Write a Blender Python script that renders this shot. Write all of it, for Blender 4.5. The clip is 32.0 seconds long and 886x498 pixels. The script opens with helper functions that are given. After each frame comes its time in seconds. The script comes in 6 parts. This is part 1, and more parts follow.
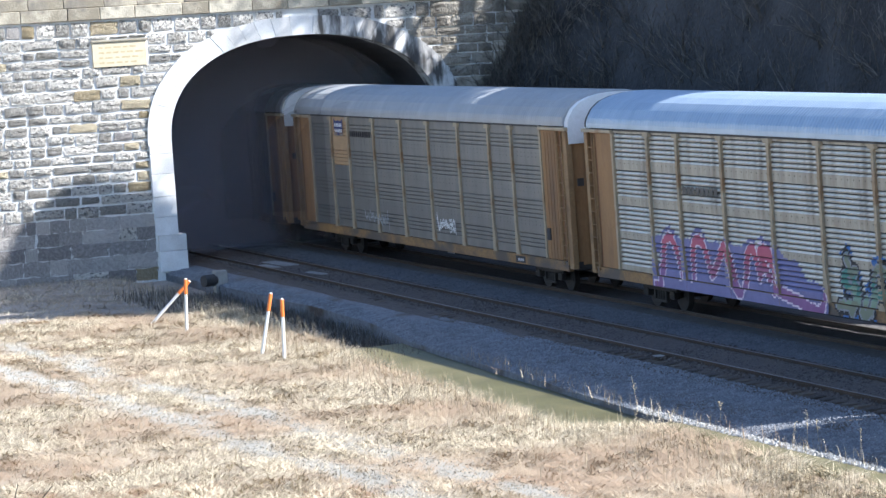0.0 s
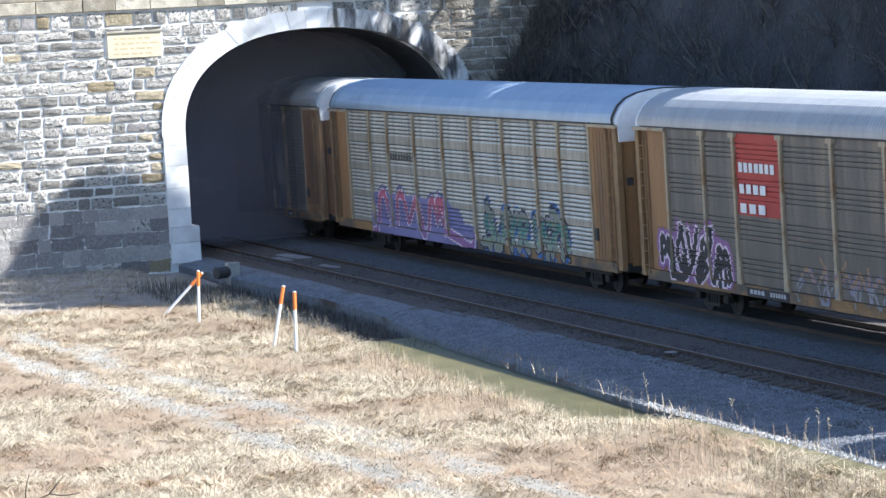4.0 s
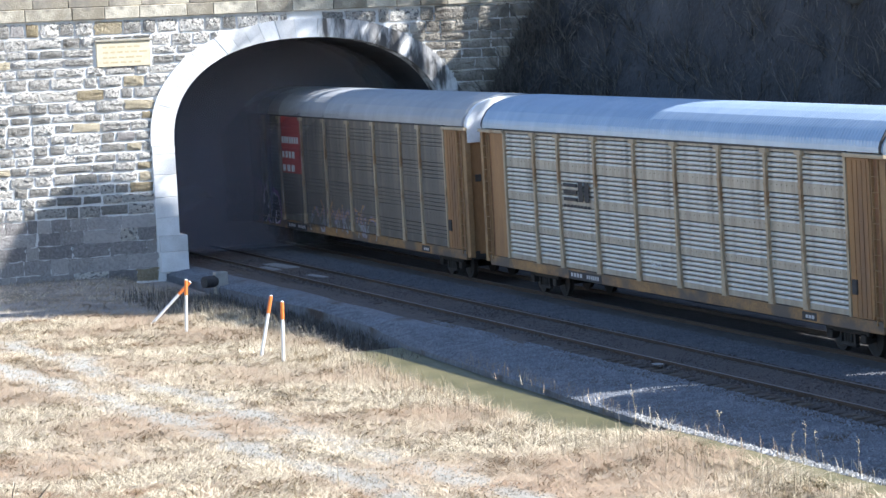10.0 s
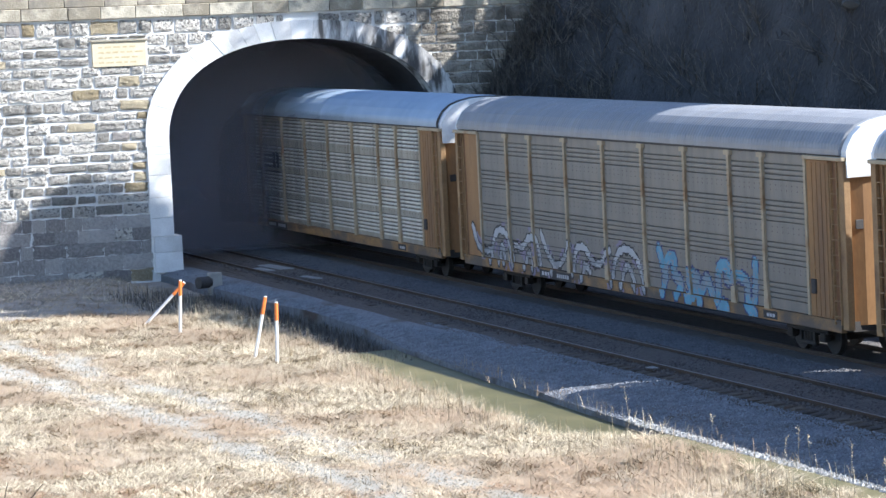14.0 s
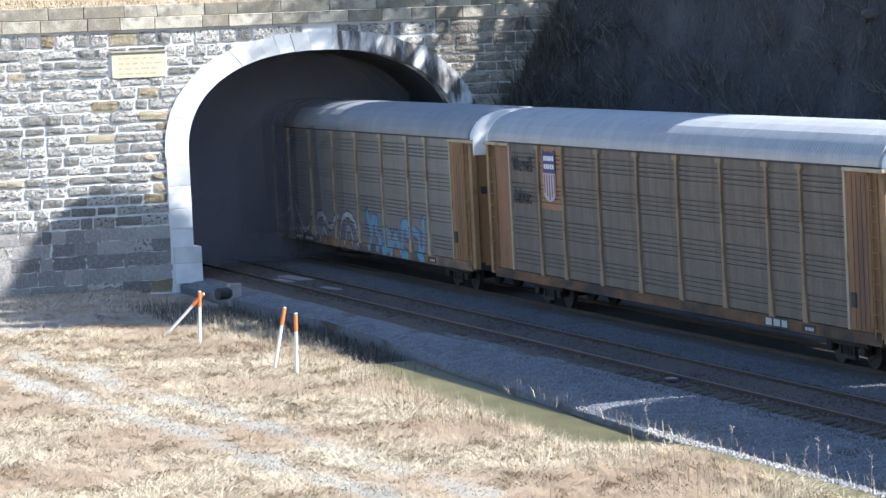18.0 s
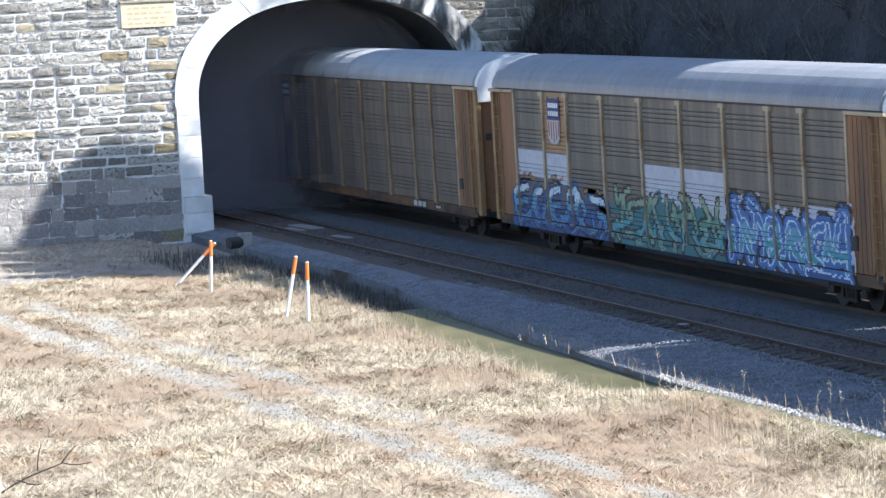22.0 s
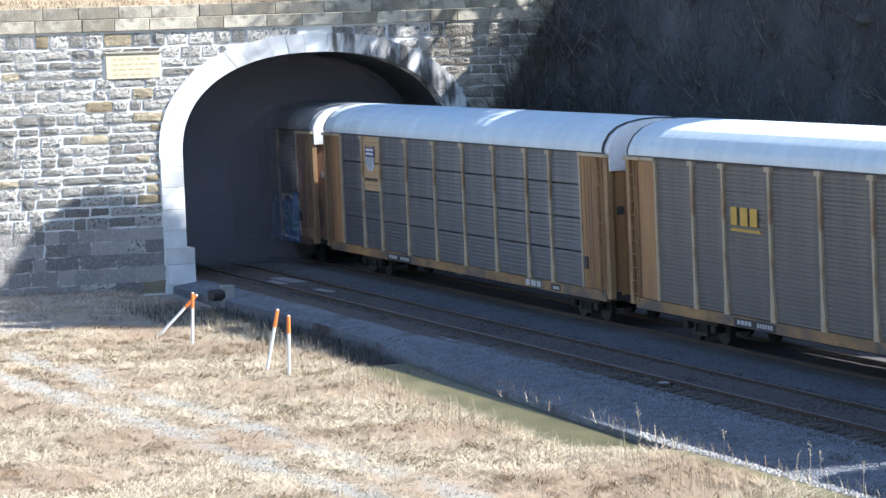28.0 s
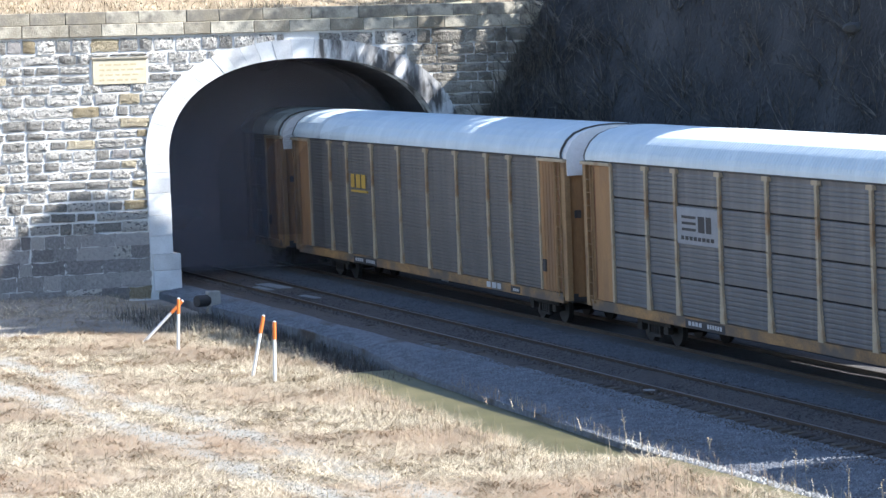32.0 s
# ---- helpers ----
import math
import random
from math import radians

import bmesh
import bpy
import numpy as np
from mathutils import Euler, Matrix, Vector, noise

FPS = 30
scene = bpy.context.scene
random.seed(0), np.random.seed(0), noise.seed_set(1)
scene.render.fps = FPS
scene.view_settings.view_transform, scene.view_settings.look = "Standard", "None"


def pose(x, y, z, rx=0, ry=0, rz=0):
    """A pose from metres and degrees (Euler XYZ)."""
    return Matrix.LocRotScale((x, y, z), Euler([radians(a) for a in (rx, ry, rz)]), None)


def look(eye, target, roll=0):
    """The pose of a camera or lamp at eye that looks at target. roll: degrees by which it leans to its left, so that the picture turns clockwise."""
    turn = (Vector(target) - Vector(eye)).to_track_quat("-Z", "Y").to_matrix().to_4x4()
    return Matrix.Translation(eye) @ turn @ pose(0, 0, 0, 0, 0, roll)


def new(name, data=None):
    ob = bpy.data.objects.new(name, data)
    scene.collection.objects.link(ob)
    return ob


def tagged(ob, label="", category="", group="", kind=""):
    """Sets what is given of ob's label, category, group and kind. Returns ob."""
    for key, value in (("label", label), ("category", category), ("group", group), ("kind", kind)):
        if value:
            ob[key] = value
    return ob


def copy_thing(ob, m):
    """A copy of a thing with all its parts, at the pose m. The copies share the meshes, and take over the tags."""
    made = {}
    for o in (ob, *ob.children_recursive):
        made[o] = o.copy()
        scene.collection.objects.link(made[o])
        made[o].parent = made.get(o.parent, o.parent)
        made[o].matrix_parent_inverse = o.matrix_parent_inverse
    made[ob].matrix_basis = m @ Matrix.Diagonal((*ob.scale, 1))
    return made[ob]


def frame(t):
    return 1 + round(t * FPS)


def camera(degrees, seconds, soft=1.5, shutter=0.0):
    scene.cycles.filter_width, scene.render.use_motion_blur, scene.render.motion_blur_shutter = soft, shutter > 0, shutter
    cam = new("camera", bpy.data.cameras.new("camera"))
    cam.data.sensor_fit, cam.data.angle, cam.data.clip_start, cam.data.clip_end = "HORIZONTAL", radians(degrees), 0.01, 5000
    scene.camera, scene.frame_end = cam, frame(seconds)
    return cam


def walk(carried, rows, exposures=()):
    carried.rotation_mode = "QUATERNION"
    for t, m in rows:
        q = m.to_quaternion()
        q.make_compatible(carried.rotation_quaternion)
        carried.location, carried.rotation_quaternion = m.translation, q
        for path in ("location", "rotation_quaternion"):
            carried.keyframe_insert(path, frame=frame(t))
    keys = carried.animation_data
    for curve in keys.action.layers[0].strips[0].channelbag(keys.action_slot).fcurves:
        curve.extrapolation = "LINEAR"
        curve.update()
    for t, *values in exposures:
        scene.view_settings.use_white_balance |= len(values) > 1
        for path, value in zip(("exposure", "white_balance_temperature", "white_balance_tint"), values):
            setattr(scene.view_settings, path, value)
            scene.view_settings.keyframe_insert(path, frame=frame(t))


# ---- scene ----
cam = camera(15.634, 32.0, soft=1.5)
EYE = (-30.69, -111.41, 9.12)
# seconds, heading, tilt, lean of the long lens held by a person on the bank
AIM = [
    (0.0, -19.285, -4.655, 4.001),
    (0.5, -19.259, -4.643, 3.545),
    (1.0, -19.346, -4.581, 3.440),
    (1.5, -19.486, -4.440, 3.765),
    (2.0, -19.138, -4.603, 4.031),
    (2.5, -19.001, -4.777, 4.064),
    (3.0, -19.047, -4.706, 3.841),
    (3.5, -19.040, -4.752, 3.438),
    (5.5, -18.874, -4.670, 3.779),
    (6.0, -18.891, -4.739, 3.086),
    (6.5, -18.958, -4.856, 3.141),
    (7.0, -19.013, -4.639, 3.460),
    (7.5, -18.871, -4.579, 3.393),
    (8.0, -18.877, -4.565, 3.470),
    (8.5, -18.888, -4.575, 3.091),
    (9.0, -18.907, -4.807, 2.975),
    (9.5, -19.210, -4.705, 2.893),
    (10.0, -19.197, -4.563, 3.115),
    (10.5, -19.117, -4.672, 3.257),
    (11.0, -19.200, -4.781, 3.094),
    (11.5, -19.253, -4.665, 2.578),
    (12.0, -19.392, -4.588, 2.479),
    (12.5, -19.598, -4.459, 2.892),
    (13.0, -19.443, -4.476, 3.010),
    (13.5, -19.273, -4.536, 2.750),
    (15.5, -19.122, -4.511, 2.970),
    (16.0, -19.079, -4.551, 3.098),
    (16.5, -19.073, -4.555, 2.809),
    (17.0, -19.130, -4.565, 2.494),
    (17.5, -19.349, -4.463, 2.244),
    (18.0, -18.928, -4.319, 2.827),
    (18.5, -18.910, -4.611, 3.160),
    (19.0, -18.775, -4.782, 3.094),
    (19.5, -18.696, -4.891, 2.845),
    (20.0, -18.823, -4.971, 2.620),
    (20.5, -19.001, -5.007, 2.636),
    (21.0, -18.875, -5.005, 2.995),
    (21.5, -18.670, -5.227, 3.212),
    (22.0, -18.770, -5.240, 3.272),
    (22.5, -18.910, -5.155, 2.730),
    (23.0, -19.148, -5.071, 2.246),
    (23.5, -19.462, -4.936, 2.383),
    (24.0, -19.348, -4.659, 2.731),
    (24.5, -19.085, -4.563, 2.883),
    (25.0, -18.976, -4.501, 2.914),
    (25.5, -19.028, -4.535, 2.461),
    (27.5, -18.976, -4.316, 2.709),
    (28.0, -19.020, -4.271, 2.465),
    (28.5, -19.000, -4.362, 2.094),
    (29.0, -19.149, -4.353, 1.890),
    (29.5, -19.249, -4.164, 2.366),
    (30.0, -19.067, -4.135, 2.453),
    (30.5, -19.020, -4.192, 2.504),
    (31.0, -19.000, -4.263, 2.202),
    (31.5, -19.055, -4.304, 1.892),
    (32.0, -19.248, -4.161, 2.217),
]
walk(cam, [(t, pose(*EYE, 90 + tilt, lean, head)) for t, head, tilt, lean in AIM],
     exposures=[(0.0, 1.4, 6000, 10), (32.0, 1.4, 6000, 10)])

# travel of the train along the far track, seconds and metres
TRAVEL = [
    (0.0, -12.66), (0.5, -9.47), (1.0, -6.28), (1.5, -3.09), (2.0, 0.12), (2.5, 3.35), 
    (3.0, 6.56), (3.5, 9.78), (5.5, 22.84), (6.0, 26.12), (6.5, 29.43), (7.0, 32.74), 
    (7.5, 36.07), (8.0, 39.41), (8.5, 42.77), (9.0, 46.14), (9.5, 49.53), (10.0, 52.90), 
    (10.5, 56.26), (11.0, 59.57), (11.5, 62.84), (12.0, 66.16), (12.5, 69.56), (12.9, 72.32), (13.0, 73.01), (13.1, 76.25), (13.2, 76.95),
    (13.5, 79.02), (15.5, 92.83), (16.0, 96.33), (16.5, 99.83), (17.0, 103.36), (17.5, 106.91), 
    (18.0, 110.48), (18.5, 114.06), (19.0, 117.64), (19.5, 121.24), (20.0, 124.83), (20.5, 128.43), 
    (21.0, 132.06), (21.5, 135.72), (22.0, 139.38), (22.5, 143.04), (23.0, 146.71), (23.5, 150.40), 
    (24.0, 154.13), (24.5, 157.85), (25.0, 161.54), (25.5, 165.22), (27.5, 180.08), (28.0, 183.86), 
    (28.5, 187.65), (29.0, 191.45), (29.5, 195.26), (30.0, 199.08), (30.5, 202.92), (31.0, 206.78), 
    (31.5, 210.61), (32.0, 214.44), ]

# ---- light ----
SUN = Vector((1.17, -0.56, 1.0)).normalized()
world = bpy.data.worlds.new("sky")
world.use_nodes = True
scene.world = world
wn = world.node_tree.nodes
sky = wn.new("ShaderNodeTexSky")
sky.sky_type, sky.sun_disc = "NISHITA", False
sky.sun_elevation, sky.sun_rotation = radians(37.6), radians(115.5)
sky.air_density, sky.dust_density, sky.ozone_density = 1.0, 0.6, 1.6
wn["Background"].inputs["Strength"].default_value = 0.108
world.node_tree.links.new(sky.outputs[0], wn["Background"].inputs["Color"])
sun_lamp = bpy.data.lights.new("sun", "SUN")
sun_lamp.energy, sun_lamp.angle, sun_lamp.color = 5.0, radians(0.53), (1.0, 0.955, 0.89)
sun_ob = new("sun", sun_lamp)
sun_ob.matrix_world = look(SUN * 200, (0, 0, 0))


# ---- materials ----
def material(name, low, high, rough=0.85, metal=0.0, scale=3.0, fine=40.0, bump=0.25, depth=0.01, island=0.0, rand=0.0,
             streak=(1, 1, 1), stain=None, stain_scale=0.6, stain_edge=(0.52, 0.68), gloss=0.5):
    """Two colours mixed by noise at two scales, with optional stains, random shade per piece and a fine relief."""
    m = bpy.data.materials.new(name)
    m.use_nodes = True
    nt, nodes, link = m.node_tree, m.node_tree.nodes, m.node_tree.links.new
    bsdf = nodes["Principled BSDF"]
    bsdf.inputs["Roughness"].default_value, bsdf.inputs["Metallic"].default_value = rough, metal
    bsdf.inputs["Specular IOR Level"].default_value = gloss
    co = nodes.new("ShaderNodeTexCoord")
    mp = nodes.new("ShaderNodeMapping")
    mp.inputs["Scale"].default_value = streak
    link(co.outputs["Object"], mp.inputs[0])

    def noise_of(s, detail=5):
        n = nodes.new("ShaderNodeTexNoise")
        n.inputs["Scale"].default_value, n.inputs["Detail"].default_value = s, detail
        link(mp.outputs[0], n.inputs["Vector"])
        return n.outputs["Fac"]

    def math_of(op, a, b):
        n = nodes.new("ShaderNodeMath")
        n.operation = op
        for i, v in enumerate((a, b)):
            if isinstance(v, (int, float)):
                n.inputs[i].default_value = v
            else:
                link(v, n.inputs[i])
        return n.outputs[0]

    big, small = noise_of(scale), noise_of(fine, 3)
    fac = math_of("ADD", math_of("MULTIPLY", big, 0.6), math_of("MULTIPLY", small, 0.4))
    if island:
        g = nodes.new("ShaderNodeNewGeometry")
        fac = math_of("ADD", fac, math_of("MULTIPLY", math_of("SUBTRACT", g.outputs["Random Per Island"], 0.5), island))
    if rand:
        oi = nodes.new("ShaderNodeObjectInfo")
        fac = math_of("ADD", fac, math_of("MULTIPLY", math_of("SUBTRACT", oi.outputs["Random"], 0.5), rand))
    ramp = nodes.new("ShaderNodeValToRGB")
    ramp.color_ramp.elements[0].position, ramp.color_ramp.elements[1].position = 0.3, 0.7
    ramp.color_ramp.elements[0].color, ramp.color_ramp.elements[1].color = (*low, 1), (*high, 1)
    link(fac, ramp.inputs[0])
    color = ramp.outputs[0]
    if stain:
        sr = nodes.new("ShaderNodeValToRGB")
        sr.color_ramp.elements[0].position, sr.color_ramp.elements[1].position = stain_edge
        link(noise_of(stain_scale, 6), sr.inputs[0])
        mix = nodes.new("ShaderNodeMix")
        mix.data_type = "RGBA"
        link(sr.outputs[0], mix.inputs["Factor"])
        link(color, mix.inputs["A"])
        mix.inputs["B"].default_value = (*stain, 1)
        color = mix.outputs["Result"]
    link(color, bsdf.inputs["Base Color"])
    if bump:
        b = nodes.new("ShaderNodeBump")
        b.inputs["Strength"].default_value, b.inputs["Distance"].default_value = bump, depth
        link(math_of("ADD", small, big), b.inputs["Height"])
        link(b.outputs[0], bsdf.inputs["Normal"])
    return m


M = {}
M["soil"] = material("dry_turf", (0.22, 0.172, 0.118), (0.43, 0.36, 0.265), 0.95, scale=0.8, fine=14, bump=0.6, depth=0.04,
                     stain=(0.26, 0.16, 0.09), stain_scale=0.25)
M["rut"] = material("pale_gravel", (0.40, 0.38, 0.34), (0.68, 0.66, 0.60), 0.95, scale=2.0, fine=30, bump=0.6, depth=0.03,
                    stain=(0.34, 0.27, 0.17), stain_scale=1.2)
# near-black base: the cut's shade is put into the slope colour too
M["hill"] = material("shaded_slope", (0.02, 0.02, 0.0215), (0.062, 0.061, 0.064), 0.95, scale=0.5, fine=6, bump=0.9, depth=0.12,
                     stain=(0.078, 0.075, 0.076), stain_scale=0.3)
M["turf"] = material("sunny_turf", (0.22, 0.16, 0.095), (0.44, 0.35, 0.23), 0.95, scale=1.2, fine=12, bump=0.6, depth=0.05)
M["grass"] = material("dry_grass", (0.18, 0.142, 0.09), (0.67, 0.575, 0.41), 0.9, scale=0.5, fine=4, bump=0, island=1.5,
                      stain=(0.35, 0.255, 0.17), stain_scale=0.16, stain_edge=(0.44, 0.62))
M["weed"] = material("grey_weeds", (0.26, 0.205, 0.13), (0.5, 0.42, 0.29), 0.9, scale=1, fine=5, bump=0, island=0.6)
M["ballast"] = material("ballast", (0.118, 0.125, 0.142), (0.265, 0.277, 0.305), 0.9, scale=6, fine=55, bump=1.0, depth=0.04,
                        stain=(0.10, 0.075, 0.06), stain_scale=0.5)
M["stones"] = material("ballast_stones", (0.118, 0.126, 0.145), (0.275, 0.288, 0.316), 0.9, scale=3, fine=30, bump=0.3, island=0.3)
# paler stones only along the sunlit edge strip: sunlight put into their colour
M["sunlit_stones"] = material("sunlit_edge_stones", (0.22, 0.215, 0.2), (0.48, 0.465, 0.44), 0.9, scale=3, fine=30, bump=0.3, island=0.6)
M["dirty_stones"] = material("oily_ballast_stones", (0.058, 0.05, 0.047), (0.14, 0.124, 0.118), 0.9, scale=3, fine=30, bump=0.3, island=0.7)
# dark bed under the train: oil, and the train's shade put into the colour
M["oil_shade_bed"] = material("oil_and_shade_ballast", (0.085, 0.078, 0.076), (0.18, 0.168, 0.165), 0.9, scale=6, fine=50, bump=0.8, depth=0.03)
M["dim_bed"] = material("dark_grey_ballast", (0.075, 0.078, 0.088), (0.175, 0.18, 0.196), 0.9, scale=6, fine=50, bump=0.9, depth=0.03)
M["dim_stones"] = material("dark_blue_ballast_stones", (0.08, 0.084, 0.095), (0.185, 0.192, 0.21), 0.9, scale=3, fine=30, bump=0.3, island=0.3)
# slot backs coloured dark: the shade inside the louvers is painted in
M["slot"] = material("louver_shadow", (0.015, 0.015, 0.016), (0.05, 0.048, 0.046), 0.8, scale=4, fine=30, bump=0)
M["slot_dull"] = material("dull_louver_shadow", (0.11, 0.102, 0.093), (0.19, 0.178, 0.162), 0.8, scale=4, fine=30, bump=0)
M["pale_grey"] = material("pale_grey", (0.2, 0.2, 0.2), (0.36, 0.36, 0.36), 0.9, scale=3, fine=40, bump=0.3)
M["lane_stones"] = material("lane_stones", (0.1, 0.09, 0.07), (0.42, 0.4, 0.35), 0.9, scale=3, fine=30, bump=0.3, island=1.2)
M["tie"] = material("creosoted_oak", (0.045, 0.035, 0.028), (0.12, 0.095, 0.075), 0.85, scale=3, fine=40, bump=0.5, rand=0.5, streak=(1, 12, 12))
M["rail"] = material("rusty_rail", (0.035, 0.025, 0.02), (0.085, 0.058, 0.042), 0.7, 0.3, scale=3, fine=40)
M["rail_top"] = material("worn_rail_head", (0.12, 0.105, 0.095), (0.24, 0.22, 0.205), 0.45, 0.8, scale=2, fine=30, bump=0.1)
M["mortar"] = material("pale_mortar", (0.66, 0.65, 0.62), (0.9, 0.895, 0.87), 0.95, scale=2, fine=30, bump=0.4)
M["sandstone"] = material("grey_sandstone", (0.3, 0.285, 0.255), (0.86, 0.82, 0.75), 0.92, scale=3.2, fine=11, bump=1.0, depth=0.12, rand=0.4, streak=(1.8, 1, 1),
                          stain=(0.22, 0.21, 0.195), stain_scale=3.4, stain_edge=(0.52, 0.62))
M["buff_stone"] = material("buff_sandstone", (0.42, 0.34, 0.21), (0.7, 0.61, 0.44), 0.92, scale=4.0, fine=22, bump=1.0, depth=0.12, rand=0.5, streak=(2.8, 1, 1))
# darker sandstone for the low courses: the wall's shade put into its colour
M["shade_sandstone"] = material("shade_dark_sandstone", (0.2, 0.185, 0.18), (0.5, 0.47, 0.44), 0.92, scale=4.0, fine=22, bump=0.7, depth=0.07, rand=0.4, streak=(2.8, 1, 1))
M["right_sandstone"] = material("dark_brown_sandstone", (0.16, 0.145, 0.12), (0.5, 0.455, 0.385), 0.92, scale=1.6, fine=14, bump=1.0, depth=0.06, island=0.25, stain=(0.1, 0.09, 0.075), stain_scale=0.7)
M["mud"] = material("trodden_mud", (0.19, 0.17, 0.155), (0.4, 0.36, 0.32), 0.95, scale=1.2, fine=12, bump=0.8, depth=0.05, stain=(0.2, 0.17, 0.13), stain_scale=0.8)
M["moss"] = material("mossy_mud", (0.075, 0.068, 0.028), (0.17, 0.15, 0.07), 0.9, scale=1.5, fine=14, bump=0.5, depth=0.03, stain=(0.2, 0.17, 0.1), stain_scale=0.8)
# near-black strip beside the ballast: the ditch's shade put into the ground colour
M["ditch_shade"] = material("shade_dark_ditch", (0.03, 0.027, 0.026), (0.08, 0.072, 0.066), 0.7, scale=1.5, fine=14, bump=0.8, depth=0.04)
M["rusty_bed"] = material("rust_dusted_ballast", (0.062, 0.05, 0.045), (0.135, 0.108, 0.097), 0.9, scale=6, fine=50, bump=0.9, depth=0.03)
M["coping"] = material("weathered_coping", (0.25, 0.22, 0.165), (0.6, 0.55, 0.44), 0.92, scale=1.5, fine=20, bump=0.8, depth=0.03, rand=0.4,
                       stain=(0.2, 0.18, 0.15), stain_scale=1.6, stain_edge=(0.48, 0.62))
M["white_stone"] = material("whitewashed_stone", (0.62, 0.61, 0.59), (0.86, 0.86, 0.85), 0.85, scale=2, fine=20, bump=0.3, rand=0.25)
M["sooty_stone"] = material("sooty_white_stone", (0.33, 0.32, 0.31), (0.8, 0.79, 0.77), 0.9, scale=2.2, fine=20, bump=0.4, rand=0.4,
                            streak=(1.6, 1, 0.35), stain=(0.1, 0.095, 0.09), stain_scale=1.5, stain_edge=(0.48, 0.6))
M["plaque"] = material("buff_tablet", (0.5, 0.43, 0.3), (0.72, 0.64, 0.47), 0.85, scale=2.5, fine=30, bump=0.3, depth=0.01)
M["plaque_mark"] = material("cut_letters", (0.42, 0.34, 0.2), (0.56, 0.47, 0.3), 0.9, scale=8, fine=30, bump=0)
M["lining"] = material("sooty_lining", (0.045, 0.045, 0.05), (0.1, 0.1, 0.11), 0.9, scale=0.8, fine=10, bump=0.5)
M["concrete"] = material("old_concrete", (0.24, 0.23, 0.21), (0.42, 0.41, 0.38), 0.9, scale=3, fine=30, bump=0.4)
M["dark"] = material("grimy_black_iron", (0.03, 0.028, 0.028), (0.075, 0.07, 0.068), 0.8, scale=4, fine=30)
# trucks painted near-black so that they sink into the shade beneath the cars
M["truck_iron"] = material("shade_black_cast_iron", (0.012, 0.011, 0.011), (0.034, 0.031, 0.03), 0.75, scale=4, fine=30)
M["stake_white"] = material("white_stake_paint", (0.66, 0.65, 0.62), (0.86, 0.85, 0.83), 0.6, scale=8, fine=50, bump=0.1)
M["stake_orange"] = material("orange_stake_paint", (0.72, 0.17, 0.03), (0.9, 0.28, 0.06), 0.55, scale=8, fine=50, bump=0.1)
M["bark"] = material("bare_bark", (0.05, 0.04, 0.032), (0.14, 0.115, 0.09), 0.9, scale=4, fine=30, bump=0.5, streak=(1, 1, 0.2))
M["wet_bark"] = material("dark_wet_bark", (0.02, 0.016, 0.013), (0.06, 0.05, 0.04), 0.8, scale=4, fine=30, bump=0.3)
M["needles"] = material("pine_needles", (0.02, 0.035, 0.015), (0.055, 0.085, 0.035), 0.8, scale=3, fine=20, bump=0, island=0.5)
M["twig"] = material("shaded_brush", (0.05, 0.046, 0.042), (0.17, 0.155, 0.135), 0.9, scale=4, fine=30, bump=0, island=0.5)
M["rock"] = material("cut_rock", (0.06, 0.06, 0.062), (0.16, 0.156, 0.15), 0.9, scale=0.7, fine=8, bump=0.8, depth=0.06, rand=0.5)
water = material("ditch_water", (0.075, 0.068, 0.027), (0.135, 0.122, 0.052), 0.45, scale=0.6, fine=8, bump=0.08, depth=0.01, stain=(0.15, 0.13, 0.06), stain_scale=0.5, gloss=0.2)
M["water"] = water


def wear_through(m, other, attribute):
    """Lets a second material's colours show where the surface's attribute says so."""
    nodes, link = m.node_tree.nodes, m.node_tree.links.new
    bsdf = nodes["Principled BSDF"]
    source = bsdf.inputs["Base Color"].links[0].from_socket
    at = nodes.new("ShaderNodeAttribute")
    at.attribute_name = attribute
    tex = nodes.new("ShaderNodeTexNoise")
    tex.inputs["Scale"].default_value = 17.0
    tex.inputs["Detail"].default_value = 8.0
    ramp = nodes.new("ShaderNodeValToRGB")
    ramp.color_ramp.elements[0].color, ramp.color_ramp.elements[1].color = other
    ramp.color_ramp.elements[0].position, ramp.color_ramp.elements[1].position = 0.38, 0.62
    link(tex.outputs["Fac"], ramp.inputs[0])
    add = nodes.new("ShaderNodeMath")
    add.operation = "MULTIPLY_ADD"
    add.use_clamp = True
    add.inputs[1].default_value = 1.7
    shift = nodes.new("ShaderNodeMath")
    shift.operation = "SUBTRACT"
    link(tex.outputs["Fac"], shift.inputs[0])
    shift.inputs[1].default_value = 1.25
    link(at.outputs["Fac"], add.inputs[0])
    link(shift.outputs[0], add.inputs[2])
    mix = nodes.new("ShaderNodeMix")
    mix.data_type = "RGBA"
    link(add.outputs[0], mix.inputs["Factor"])
    link(source, mix.inputs["A"])
    link(ramp.outputs[0], mix.inputs["B"])
    link(mix.outputs["Result"], bsdf.inputs["Base Color"])


wear_through(M["soil"], ((0.13, 0.115, 0.09, 1), (0.37, 0.355, 0.31, 1)), "bare")
# train
M["orange"] = material("rack_orange", (0.24, 0.125, 0.048), (0.4, 0.215, 0.085), 0.7, scale=1.2, fine=20, bump=0.15, streak=(1, 1, 0.25),
                       stain=(0.20, 0.11, 0.055), stain_scale=0.7)
M["rust_orange"] = material("weathered_orange", (0.2, 0.1, 0.05), (0.34, 0.175, 0.085), 0.8, scale=1.2, fine=20, bump=0.2, streak=(1, 1, 0.25),
                            stain=(0.13, 0.08, 0.05), stain_scale=0.7)
